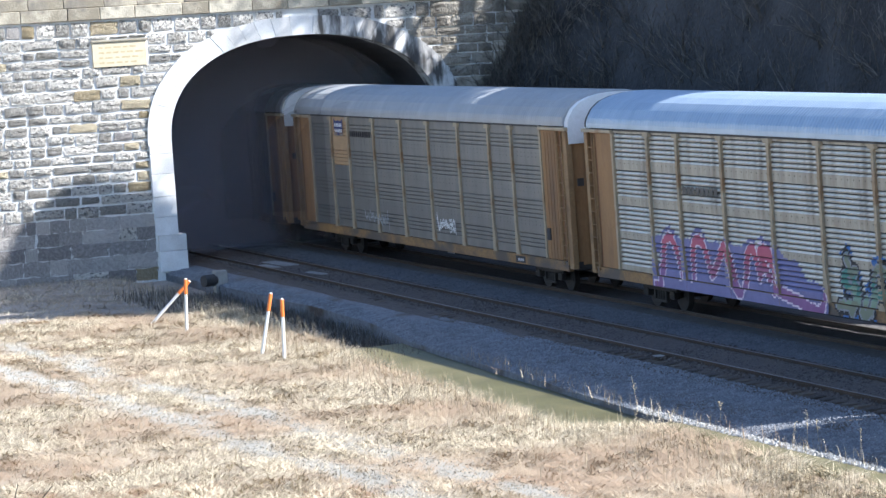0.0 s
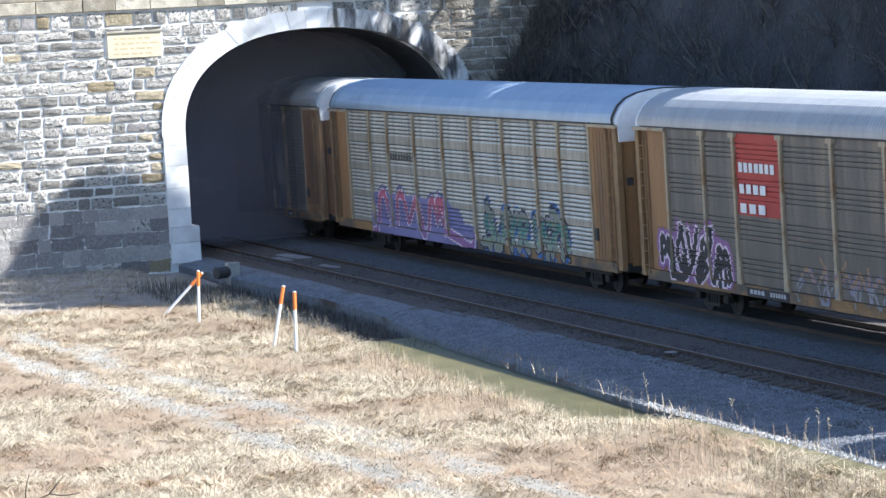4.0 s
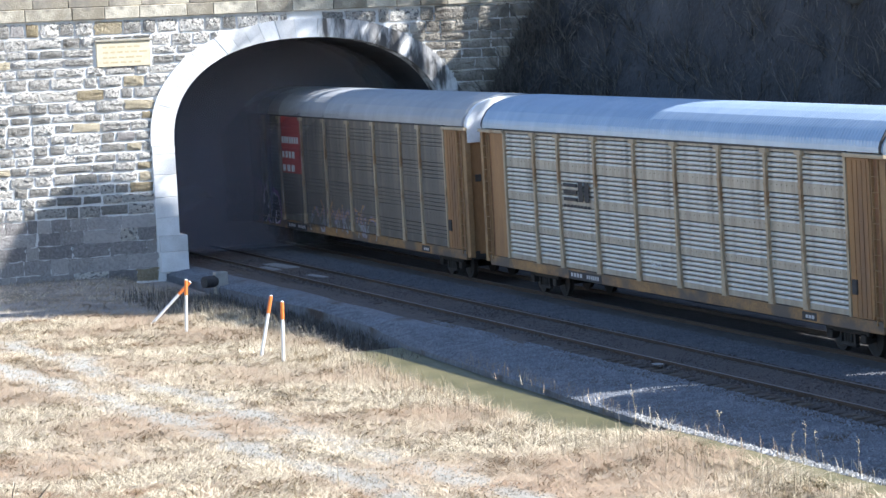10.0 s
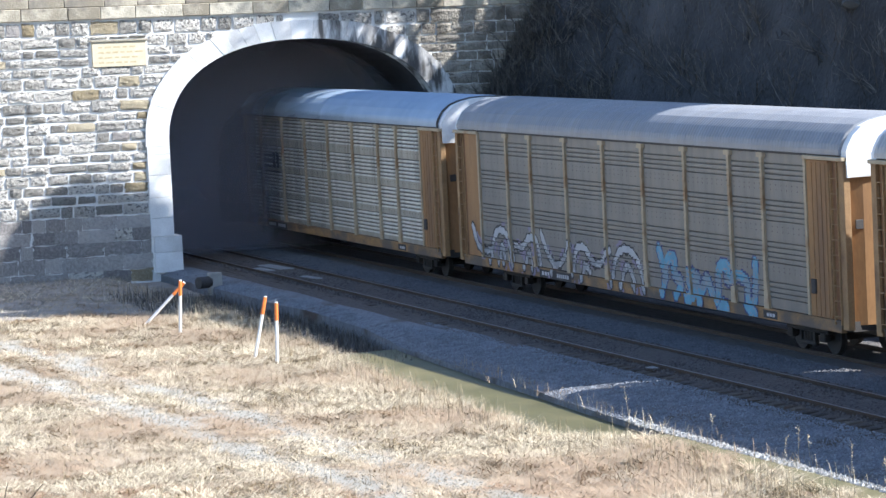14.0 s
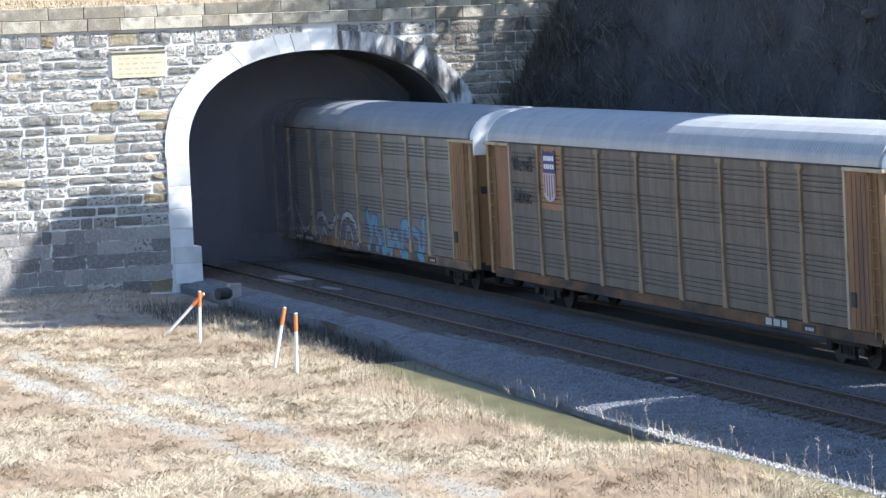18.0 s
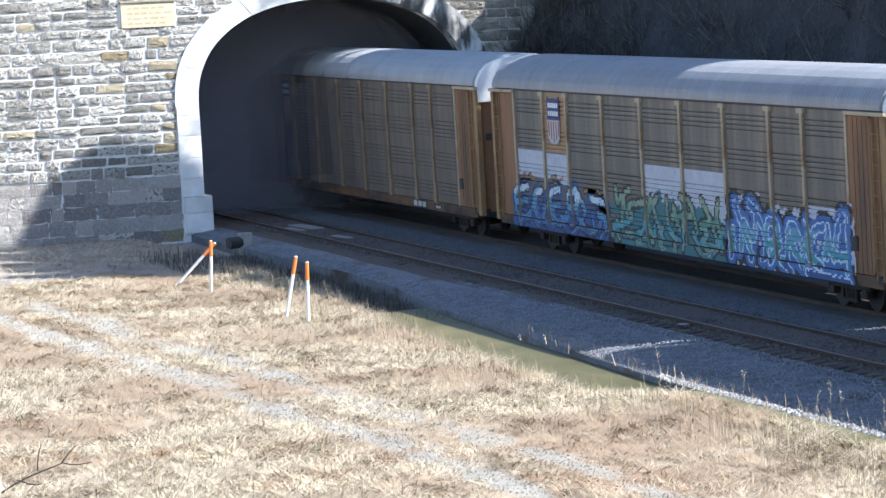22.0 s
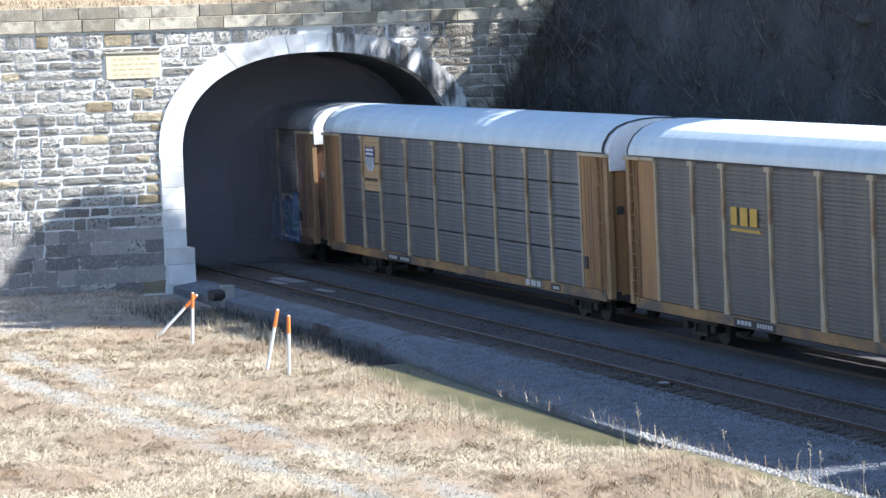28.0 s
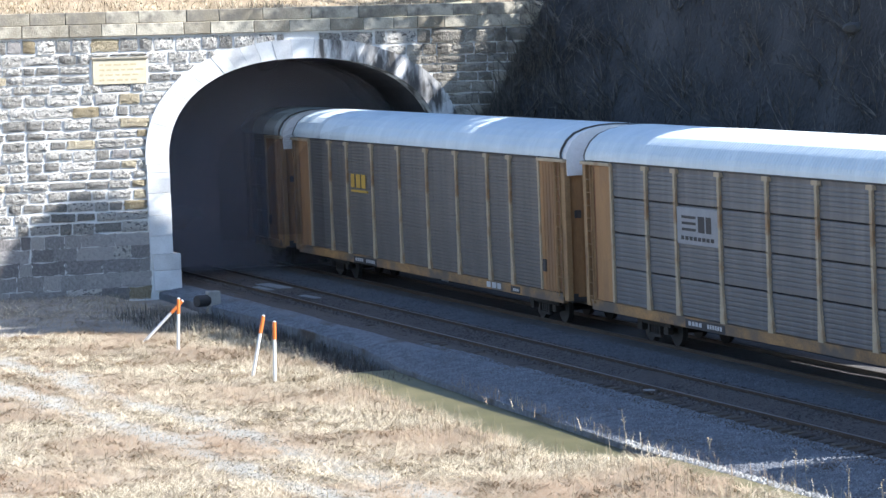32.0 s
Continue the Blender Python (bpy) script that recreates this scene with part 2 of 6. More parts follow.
M["sill"] = material("rusty_sill_paint", (0.11, 0.075, 0.05), (0.44, 0.245, 0.09), 0.75, scale=0.9, fine=14, bump=0.2, streak=(1, 1, 1.6),
                     stain=(0.12, 0.095, 0.075), stain_scale=0.55, stain_edge=(0.46, 0.58))
M["sill_dark"] = material("grimy_sill_paint", (0.04, 0.03, 0.025), (0.24, 0.12, 0.05), 0.8, scale=0.9, fine=14, bump=0.2, streak=(1, 1, 1.6),
                          stain=(0.04, 0.033, 0.028), stain_scale=0.55, stain_edge=(0.46, 0.6))
M["ladder"] = material("tan_ladder_paint", (0.22, 0.13, 0.06), (0.38, 0.235, 0.11), 0.7, scale=3, fine=25, bump=0.15, stain=(0.18, 0.1, 0.05), stain_scale=1.5)
M["post"] = material("tan_post", (0.34, 0.27, 0.18), (0.5, 0.41, 0.285), 0.7, scale=2, fine=25, bump=0.15, stain=(0.26, 0.15, 0.07), stain_scale=1.0)
M["post_dull"] = material("dull_post", (0.23, 0.16, 0.1), (0.34, 0.25, 0.155), 0.75, scale=2, fine=25, bump=0.15, stain=(0.17, 0.11, 0.06), stain_scale=1.0)
M["gable"] = material("white_end_plate", (0.66, 0.67, 0.68), (0.84, 0.85, 0.86), 0.55, scale=2, fine=20, bump=0.1, stain=(0.5, 0.49, 0.46), stain_scale=1.0)


def steel(name, low, high, metal=0.35, rough=0.5, stain=None):
    return material(name, low, high, rough, metal, scale=0.9, fine=14, bump=0.1, depth=0.004, streak=(1, 2.6, 0.3), stain=stain, stain_scale=0.7, stain_edge=(0.48, 0.66))


M["galv"] = steel("bright_galvanised", (0.25, 0.23, 0.185), (0.52, 0.48, 0.4), 0.3, 0.5, (0.23, 0.2, 0.155))
# lips painted bright for the skylight that they catch
M["lip"] = steel("skylit_louver_lip", (0.66, 0.62, 0.54), (0.9, 0.86, 0.77), 0.2, 0.45, (0.42, 0.39, 0.33))
M["galv_dull"] = steel("dull_galvanised", (0.105, 0.096, 0.084), (0.17, 0.158, 0.14), 0.3, 0.6, (0.22, 0.19, 0.15))
M["galv_grey"] = steel("grey_galvanised", (0.16, 0.152, 0.14), (0.25, 0.24, 0.222), 0.3, 0.55, (0.24, 0.22, 0.19))
M["galv_brown"] = steel("grimy_galvanised", (0.095, 0.077, 0.06), (0.22, 0.188, 0.152), 0.15, 0.7, (0.12, 0.094, 0.072))
M["galv_new"] = steel("blue_grey_galvanised", (0.085, 0.092, 0.105), (0.13, 0.137, 0.15), 0.35, 0.5, (0.155, 0.158, 0.165))
M["galv_dark"] = steel("dark_galvanised", (0.105, 0.1, 0.095), (0.165, 0.157, 0.15), 0.3, 0.6, (0.17, 0.155, 0.14))
M["roof_white"] = steel("white_roof", (0.5, 0.58, 0.63), (0.66, 0.73, 0.77), 0.1, 0.5)
M["roof_pale"] = steel("pale_galvanised_roof", (0.295, 0.305, 0.32), (0.41, 0.42, 0.43), 0.2, 0.45)
# bluish base: the sky's reflection is put into the roof colour
M["roof_mid"] = steel("sky_blue_galvanised_roof", (0.3, 0.39, 0.5), (0.41, 0.5, 0.6), 0.5, 0.4)
M["roof_grey"] = steel("grey_galvanised_roof", (0.2, 0.21, 0.23), (0.3, 0.31, 0.335), 0.25, 0.5, (0.26, 0.26, 0.265))


def paint(name, rgb, spread=0.15):
    return material(name, tuple(c * (1 - spread) for c in rgb), tuple(min(1, c * (1 + spread)) for c in rgb), 0.65, scale=3, fine=30, bump=0)


PAINT = {k: paint(k + "_paint", v) for k, v in dict(
    red=(0.42, 0.05, 0.04), white=(0.78, 0.78, 0.77), black=(0.02, 0.02, 0.024), purple=(0.27, 0.12, 0.28), violet=(0.18, 0.165, 0.32),
    pink=(0.36, 0.12, 0.21), blue=(0.032, 0.085, 0.24), cyan=(0.12, 0.31, 0.44), lilac=(0.2, 0.19, 0.37), rose=(0.5, 0.11, 0.17), cobalt=(0.05, 0.15, 0.4), tan=(0.34, 0.21, 0.11), mauve=(0.23, 0.2, 0.28), umber=(0.1, 0.09, 0.08), ash=(0.6, 0.6, 0.6), steel=(0.2, 0.27, 0.33),
    brick=(0.3, 0.09, 0.06), faded=(0.32, 0.16, 0.075), teal=(0.04, 0.16, 0.19), green=(0.085, 0.24, 0.19),
    navy=(0.04, 0.05, 0.16), yellow=(0.50, 0.31, 0.05), buff=(0.46, 0.30, 0.16), grey=(0.45, 0.46, 0.48), primer=(0.46, 0.49, 0.56),
    olive=(0.22, 0.24, 0.165), haze=(0.27, 0.28, 0.30), sage=(0.24, 0.33, 0.23), aqua=(0.07, 0.30, 0.36), blush=(0.74, 0.62, 0.7), ice=(0.5, 0.62, 0.72)).items()}


# ---- building helpers ----
def mesh_from(bm, mat, name="part"):
    me = bpy.data.meshes.new(name)
    bm.to_mesh(me)
    bm.free()
    me.materials.append(mat)
    return me


def part(name, bm, mat, parent, label=""):
    ob = new(name, bm if isinstance(bm, bpy.types.Mesh) else mesh_from(bm, mat, name))
    ob.parent = parent
    return tagged(ob, label)


def thing(name, label, category, group="", at=None, kind=""):
    ob = new(name)
    ob.empty_display_size = 0.2
    if at is not None:
        ob.matrix_basis = at
    return tagged(ob, label, category, group, kind)


def box(bm, x0, x1, y0, y1, z0, z1, bevel=0.0):
    v = bmesh.ops.create_cube(bm, size=1, matrix=Matrix.LocRotScale(((x0 + x1) / 2, (y0 + y1) / 2, (z0 + z1) / 2), None,
                                                                   (abs(x1 - x0), abs(y1 - y0), abs(z1 - z0))))["verts"]
    if bevel:
        es = {e for w in v for e in w.link_edges}
        bmesh.ops.bevel(bm, geom=list(es), offset=bevel, segments=1, affect="EDGES", profile=0.5)
    return bm


def boxed(*a):
    return box(bmesh.new(), *a)


def sheet_mesh(name, verts, faces, mat, smooth=False):
    me = bpy.data.meshes.new(name)
    me.from_pydata(verts, [], faces)
    me.materials.append(mat)
    if smooth:
        me.shade_smooth()
    return me


def extrude_profile(pts, y0, y1, mat, name, closed=True):
    """A profile of (x, z) drawn along y, with end caps when closed."""
    n = len(pts)
    verts = [(x, y, z) for y in (y0, y1) for x, z in pts]
    rng = range(n if closed else n - 1)
    faces = [(i, (i + 1) % n, n + (i + 1) % n, n + i) for i in rng]
    if closed:
        faces += [tuple(range(n))[::-1], tuple(range(n, 2 * n))]
    return sheet_mesh(name, verts, faces, mat)


def tube(bm, a, b, r0, r1=None, sides=6):
    a, b = Vector(a), Vector(b)
    r1 = r0 if r1 is None else r1
    d = b - a
    q = d.to_track_quat("Z", "Y").to_matrix().to_4x4()
    bmesh.ops.create_cone(bm, cap_ends=True, segments=sides, radius1=r0, radius2=max(r1, 0.001), depth=d.length,
                          matrix=Matrix.Translation((a + b) / 2) @ q)
    return bm


# ---- lie of the land ----
def smooth(a, b, t):
    t = min(1, max(0, (t - a) / (b - a)))
    return t * t * (3 - 2 * t)


EDGE = [(-200, -4.2), (-75, -4.1), (-56, -4.15), (-48, -4.3), (-36, -3.85), (-29, -3.5), (-23, -2.75), (-17, -2.55), (-8, -2.8), (2, -2.9), (200, -2.9)]


def edge_x(y):
    """Outer edge of the ballast shoulder beside the ditch."""
    for (a, xa), (b, xb) in zip(EDGE, EDGE[1:]):
        if a <= y <= b:
            return xa + (xb - xa) * (y - a) / (b - a)
    return -4.0


CREST = [(-900, 3), (-60, 4), (-46, 7.0), (-41, 9.5), (-38.9, 13.0), (-38.1, 17.3), (-28.5, 18.0), (-26.8, 18.4), (-25.6, 18.2), (-24.3, 16.6), (-20, 15.4), (-12, 15.2),
         (-10.6, 15.6), (-9.1, 15.4), (-7, 14.7), (-5, 13.9), (-4, 13.3), (-3, 13.1), (-1.5, 12.5), (0, 12.0), (900, 12.0)]


def ridge(y):
    """Height of the crest of the cut beside the far track."""
    z = CREST[-1][1]
    for (a, za), (b, zb) in zip(CREST, CREST[1:]):
        if a <= y <= b:
            z = za + (zb - za) * (y - a) / (b - a)
    return z + 0.35 * noise.noise((0.0, y * 0.8, 2.0))


def ground_z(x, y):
    n1 = noise.noise((x * 0.25, y * 0.25, 0.0))
    n2 = noise.noise((x * 0.9, y * 0.9, 3.0))
    if y > 0.6:
        z = 9.15 + 0.28 * (y - 0.6) + 0.25 * n1 + (0.10 * max(0, x - 6)) + 0.05 * n2
        return min(z, 40 + 3 * n1)
    e = edge_x(y)
    if x > 8.0:
        rise = ridge(y)
        z = -0.7 + (rise + 0.7) * smooth(8.0, 16.5, x) + 0.35 * n1 * smooth(8, 10, x) + 0.25 * n2 * smooth(8, 10, x)
        # the slope runs up beside the portal
        rise = 5.0 + 1.7 * (x - 9.5) + 0.7 * n1 + 0.6 * n2
        z += max(0, rise - z) * smooth(-5, 0.2, y) * smooth(8.0, 9.2, x) * (1 - smooth(12.5, 16, x))
        return z + 0.02 * max(0, x - 16.5)
    if x > e + 0.4:
        return -0.75
    d = e - x
    # ditch beside the track, then the field
    deep = smooth(-16, -30, y)
    dry = smooth(-45.5, -49.5, y)
    z = -0.80 + 0.44 * dry * smooth(-0.6, -0.3, d) + (0.29 - 0.37 * dry) * smooth(0.9, 2.1, d) + 0.012 * max(0, d - 2.5) + 0.2 * smooth(-14, 0, y)
    z += (0.05 * n1 + 0.03 * n2) * smooth(2.2, 4, d)
    # the overlook where the onlooker stands
    z += 7.5 * smooth(-84, -108, y) * smooth(-6, -14, x)
    return z + 0.012 * max(0, d - 30)


LANE = [(-900, -9), (-75, -10.2), (-55, -11.0), (-46, -11.6), (-40, -11.7), (-33, -12.35), (-26, -12.9), (-12, -13.6), (900, -14)]


def lane(y):
    for (a, xa), (b, xb) in zip(LANE, LANE[1:]):
        if a <= y <= b:
            return xa + (xb - xa) * (y - a) / (b - a)
    return -12.0


def ruts(x, y):
    """How much of the pale gravel track lies bare here."""
    w = 0
    for off in (-0.9, 0.9):
        c = off + lane(y)
        w = max(w, 1 - abs(x - c) / (0.95 + 0.5 * noise.noise((x * .5, y * .3, 7))))
    w = max(w, 1.1 - math.hypot((x + 11.6) / 0.9, (y + 24.0) / 2.6))
    return w + 0.55 * noise.noise((x * 0.9, y * 0.5, 9.0)) + 0.5 * noise.noise((x * 2.5, y * 1.6, 4.0)) - 0.16 - 0.5 * smooth(-19, -14, y)


def build_ground():
    xs = [-700, -300, -150, -90, -60, -45, -36] + [-30 + 0.8 * i for i in range(17)] + [-16.4 + 0.2 * i for i in range(42)] + [-8 + 0.25 * i for i in range(24)] + [-2, 0, 3, 6, 7.6] \
        + [8 + 0.4 * i for i in range(28)] + [20, 23, 27, 32, 40, 60, 100, 200, 400, 700]
    ys = [-800, -400, -220, -150, -120, -100, -90, -82, -76] + [-72 + 0.6 * i for i in range(120)] + [-0.2, 0.45, 0.75] \
        + [1.2 + 0.6 * i for i in range(14)] + [11, 14, 18, 24, 32, 45, 70, 110, 200, 400, 800]
    nx = len(xs)
    verts = [(x, y, ground_z(x, y)) for y in ys for x in xs]
    faces, mats = [], []
    for j in range(len(ys) - 1):
        for i in range(nx - 1):
            cx, cy = (xs[i] + xs[i + 1]) / 2, (ys[j] + ys[j + 1]) / 2
            if 0.3 < cy < 0.8 and -3.6 < cx < 9.5:
                continue
            faces.append((j * nx + i, j * nx + i + 1, (j + 1) * nx + i + 1, (j + 1) * nx + i))
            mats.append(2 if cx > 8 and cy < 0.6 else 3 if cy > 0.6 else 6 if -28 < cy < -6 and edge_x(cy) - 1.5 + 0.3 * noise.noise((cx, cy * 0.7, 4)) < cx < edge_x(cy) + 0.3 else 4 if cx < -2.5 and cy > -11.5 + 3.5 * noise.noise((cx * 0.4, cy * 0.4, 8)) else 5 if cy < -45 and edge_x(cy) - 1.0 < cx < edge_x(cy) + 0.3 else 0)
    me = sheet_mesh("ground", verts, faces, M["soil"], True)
    for k in ("rut", "hill", "turf", "mud", "moss", "ditch_shade"):
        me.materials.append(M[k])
    me.polygons.foreach_set("material_index", mats)
    bare = me.attributes.new("bare", "FLOAT", "POINT")
    bare.data.foreach_set("value", [min(1, max(0, ruts(x, y) * 1.4)) if -30 < x < -5 and -75 < y < -4 else 0 for x, y, z in verts])
    tagged(new("ground", me), "dry winter field with a shaded cut slope beside the track", "ground", kind="structure")


build_ground()


# ---- track ----
def build_track():
    # ballast bed of both tracks
    ys = [-200, -120, -90] + [-75 + 1.5 * i for i in range(52)] + [6, 20, 40, 70]
    prof = lambda y: [(edge_x(y) - 0.02, -0.95), (edge_x(y), -0.37), (edge_x(y) + 0.5, -0.26), (-1.7, -0.18 - 0.05 * smooth(-32, -38, y)), (-1.3, -0.15 - 0.05 * smooth(-32, -38, y)), (-0.45, -0.08), (0.45, -0.08), (1.2, -0.1), (2.5, -0.1), (5.8, -0.12), (6.6, -0.3), (7.7, -0.9)]
    verts, faces, n = [], [], 12
    for y in ys:
        for k, (x, z) in enumerate(prof(y)):
            verts.append((x + (0.06 * noise.noise((x, y * 1.3, 5)) if k in (1, 2) else 0), y, z + 0.04 * noise.noise((x * 2, y, 1))))
    for j in range(len(ys) - 1):
        faces += [(j * n + i, j * n + i + 1, (j + 1) * n + i + 1, (j + 1) * n + i) for i in range(n - 1)]
    me = sheet_mesh("ballast_bed", verts, faces, M["ballast"])
    me.materials.append(M["oil_shade_bed"])
    me.materials.append(M["rusty_bed"])
    me.materials.append(M["dim_bed"])
    me.polygons.foreach_set("material_index", [(0, 0, 0, 2, 2, 2, 2, 3, 1, 1, 1)[k % (n - 1)] for k in range(len(faces))])
    tagged(new("ballast_bed", me), "grey crushed stone ballast bed under two tracks", "ballast", kind="structure")

    # loose stones on the shoulder and between the rails
    rng = np.random.default_rng(4)
    def scatter(name, count, xr, yr, size, mat, label, zf):
        oct_v = np.array([(1, 0, 0), (-1, 0, 0), (0, 1, 0), (0, -1, 0), (0, 0, 0.8), (0, 0, -0.6)])
        oct_f = np.array([(0, 2, 4), (2, 1, 4), (1, 3, 4), (3, 0, 4), (2, 0, 5), (1, 2, 5), (3, 1, 5), (0, 3, 5)])
        y = rng.uniform(*yr, count)
        x = np.array([zf(b, u) for b, u in zip(y, rng.uniform(0, 1, count))])
        c = np.column_stack([x[:, 0], y, x[:, 1]])
        s = rng.uniform(size[0], size[1], (count, 1, 1)) * rng.uniform(0.6, 1.3, (count, 6, 1))
        a = rng.uniform(0, 6.28, count)
        ca, sa = np.cos(a), np.sin(a)
        v = oct_v[None] * s
        w = v.copy()
        w[..., 0] = v[..., 0] * ca[:, None] - v[..., 1] * sa[:, None]
        w[..., 1] = v[..., 0] * sa[:, None] + v[..., 1] * ca[:, None]
        w += c[:, None]
        f = oct_f[None] + (np.arange(count) * 6)[:, None, None]
        me = sheet_mesh(name, w.reshape(-1, 3).tolist(), f.reshape(-1, 3).tolist(), mat)
        tagged(new(name, me), label, "gravel", kind="stuff")

    def shoulder(y, u):
        e = edge_x(y)
        x = e + u * (-1.36 - e)
        return x, -0.37 + 0.11 * min(1, (x - e) / 0.5) + (0.09 * min(1, max(0, (x - e - 0.5) / 1.5)) if x > e + 0.5 else 0) + 0.01
    scatter("ballast_stones", 56000, None, (-66, 2), (0.014, 0.03), M["stones"], "loose grey ballast stones along the track shoulder", shoulder)
    scatter("track_stones", 16000, None, (-66, 8), (0.02, 0.045), M["dirty_stones"], "oily brown ballast stones between the rails", lambda y, u: (-1.15 + u * 2.35, -0.085))
    scatter("middle_stones", 16000, None, (-62, 4), (0.014, 0.032), M["dim_stones"], "dark ballast stones between the two tracks", lambda y, u: (1.25 + u * 1.4, -0.092))
    scatter("edge_stones", 2600, None, (-66, -46.5), (0.025, 0.06), M["sunlit_stones"], "pale stones along the ballast edge, brightened for its sunlit strip", lambda y, u: (edge_x(y) - 0.04 + 0.15 * u, -0.36 + 0.04 * u))

    def in_ruts(y, u):
        x = lane(y) + rng.choice((-0.9, 0.9)) + rng.normal(0, 0.42)
        return x, ground_z(x, y) + 0.004
    scatter("lane_gravel", 14000, None, (-66, -20), (0.008, 0.022), M["lane_stones"], "pale loose gravel in the wheel ruts of the lane", in_ruts)

    rail_prof = [(-0.075, -0.17), (0.075, -0.17), (0.075, -0.155), (0.01, -0.13), (0.01, -0.05), (0.037, -0.035), (0.037, 0.0), (-0.037, 0.0), (-0.037, -0.035), (-0.01, -0.05), (-0.01, -0.13), (-0.075, -0.155)]
    tie = mesh_from(boxed(-1.3, 1.3, -0.115, 0.115, -0.33, -0.145, 0.012), M["tie"], "tie")
    plate = mesh_from(boxed(-0.1, 0.1, -0.16, 0.16, -0.145, -0.13), M["rail"], "tie_plate")
    for name, xc, first, last, label in (("near_track", 0.0, -72, 12, "empty rusty railway track with dark wooden ties in ballast"),
                                         ("far_track", 4.1, -66, 8, "railway track under the moving train")):
        tr = thing("railway_track", label, "railway track", "tracks", pose(xc, 0, 0), "structure")
        for x in (-0.755, 0.755):
            part("rail", extrude_profile([(x + px, pz) for px, pz in rail_prof], -200, 70, M["rail"], "rail"), None, tr)
            part("rail_head", extrude_profile([(x - 0.03, 0.0), (x + 0.03, 0.0), (x + 0.026, 0.004), (x - 0.026, 0.004)], -200, 70, M["rail_top"], "rail_head"), None, tr, "worn bright rail head")
        k, y = 0, first
        while y < last:
            t = part("tie", tie, None, tr)
            t.matrix_basis = pose(0.05 * math.sin(k * 12.9), y, 0.012 * math.sin(k * 7.3), 0, 0, 1.2 * math.sin(k * 3.7))
            k, y = k + 1, y + 0.53
    # pale flat strips lying on the near track's bed
    for x, y, w, d, a in ((0.25, -3.9, 0.5, 2.4, 4), (-0.35, -4.6, 0.3, 1.6, 2), (0.0, -9.0, 0.25, 1.4, 5)):
        bm = bmesh.new()
        box(bm, -w / 2, w / 2, -d / 2, d / 2, 0, 0.03, 0.008)
        tagged(new("timber_plank", mesh_from(bm, M["pale_grey"], "plank")), "pale grey strip lying on the ballast", "plank", "loose planks").matrix_basis = pose(x, y, -0.075, 0, 0, a)
    # a switch heater box on the tie ends of the near track
    sw = thing("rail_joint_box", "small rusty rail joint box bolted beside the near rail", "track fitting", "", pose(-0.95, -40.2, -0.15))
    part("box_body", boxed(-0.1, 0.1, -0.25, 0.25, 0, 0.08, 0.02), M["rail"], sw)
    part("cover", boxed(-0.11, 0.11, -0.15, 0.15, 0.08, 0.095, 0.005), M["pale_grey"], sw, "pale worn cover plate")


build_track()


# ---- tunnel portal ----
XC, HALF, SPRING, RISE = 2.80, 5.12, 4.2, 3.6


def lean(x, z):
    return z - 0.012 * (x + 2)


def arch(extra, a):
    """Point of the tunnel ring, extra metres outside the opening, at the angle a from its right springing."""
    c, s = math.cos(a), math.sin(a)
    x = math.copysign(abs(c) ** (2 / 2.3), c) * (HALF + extra * 1.12)
    return XC + x, SPRING + abs(s) ** (2 / 2.3) * (RISE + extra * 0.9)


def ring_x(z, extra):
    """Left and right edges of the ring at a height, or None above it."""
    if z <= SPRING:
        return XC - HALF - extra * 1.12, XC + HALF + extra * 1.12
    t = (z - SPRING) / (RISE + extra * 0.9)
    if t >= 1:
        return None
    w = (1 - t ** 2.3) ** (1 / 2.3) * (HALF + extra * 1.12)
    return XC - w, XC + w


def stone_variant(rng):
    """A rock-faced block, one unit long, high and deep, its rough face towards -y."""
    n = 5
    verts, faces = [], []
    for j in range(n):
        for i in range(n):
            u, v = i / (n - 1), j / (n - 1)
            rim = i in (0, n - 1) or j in (0, n - 1)
            q = 0.05 if rim else 0.07
            verts.append((u - 0.5 + rng.uniform(-q, q), -0.3 - 0.2 * rng.random() if rim else -0.5 - 0.5 * rng.random(), v - 0.5 + rng.uniform(-q, q) * 1.6))
    faces += [(j * n + i, j * n + i + 1, (j + 1) * n + i + 1, (j + 1) * n + i) for j in range(n - 1) for i in range(n - 1)]
    b = len(verts)
    verts += [(-0.5, 0.3, -0.5), (0.5, 0.3, -0.5), (0.5, 0.3, 0.5), (-0.5, 0.3, 0.5)]
    faces += [(0, b, b + 1, n - 1), (n - 1, b + 1, b + 2, n * n - 1), (n * n - 1, b + 2, b + 3, n * (n - 1)), (n * (n - 1), b + 3, b, 0)]
    return verts, faces


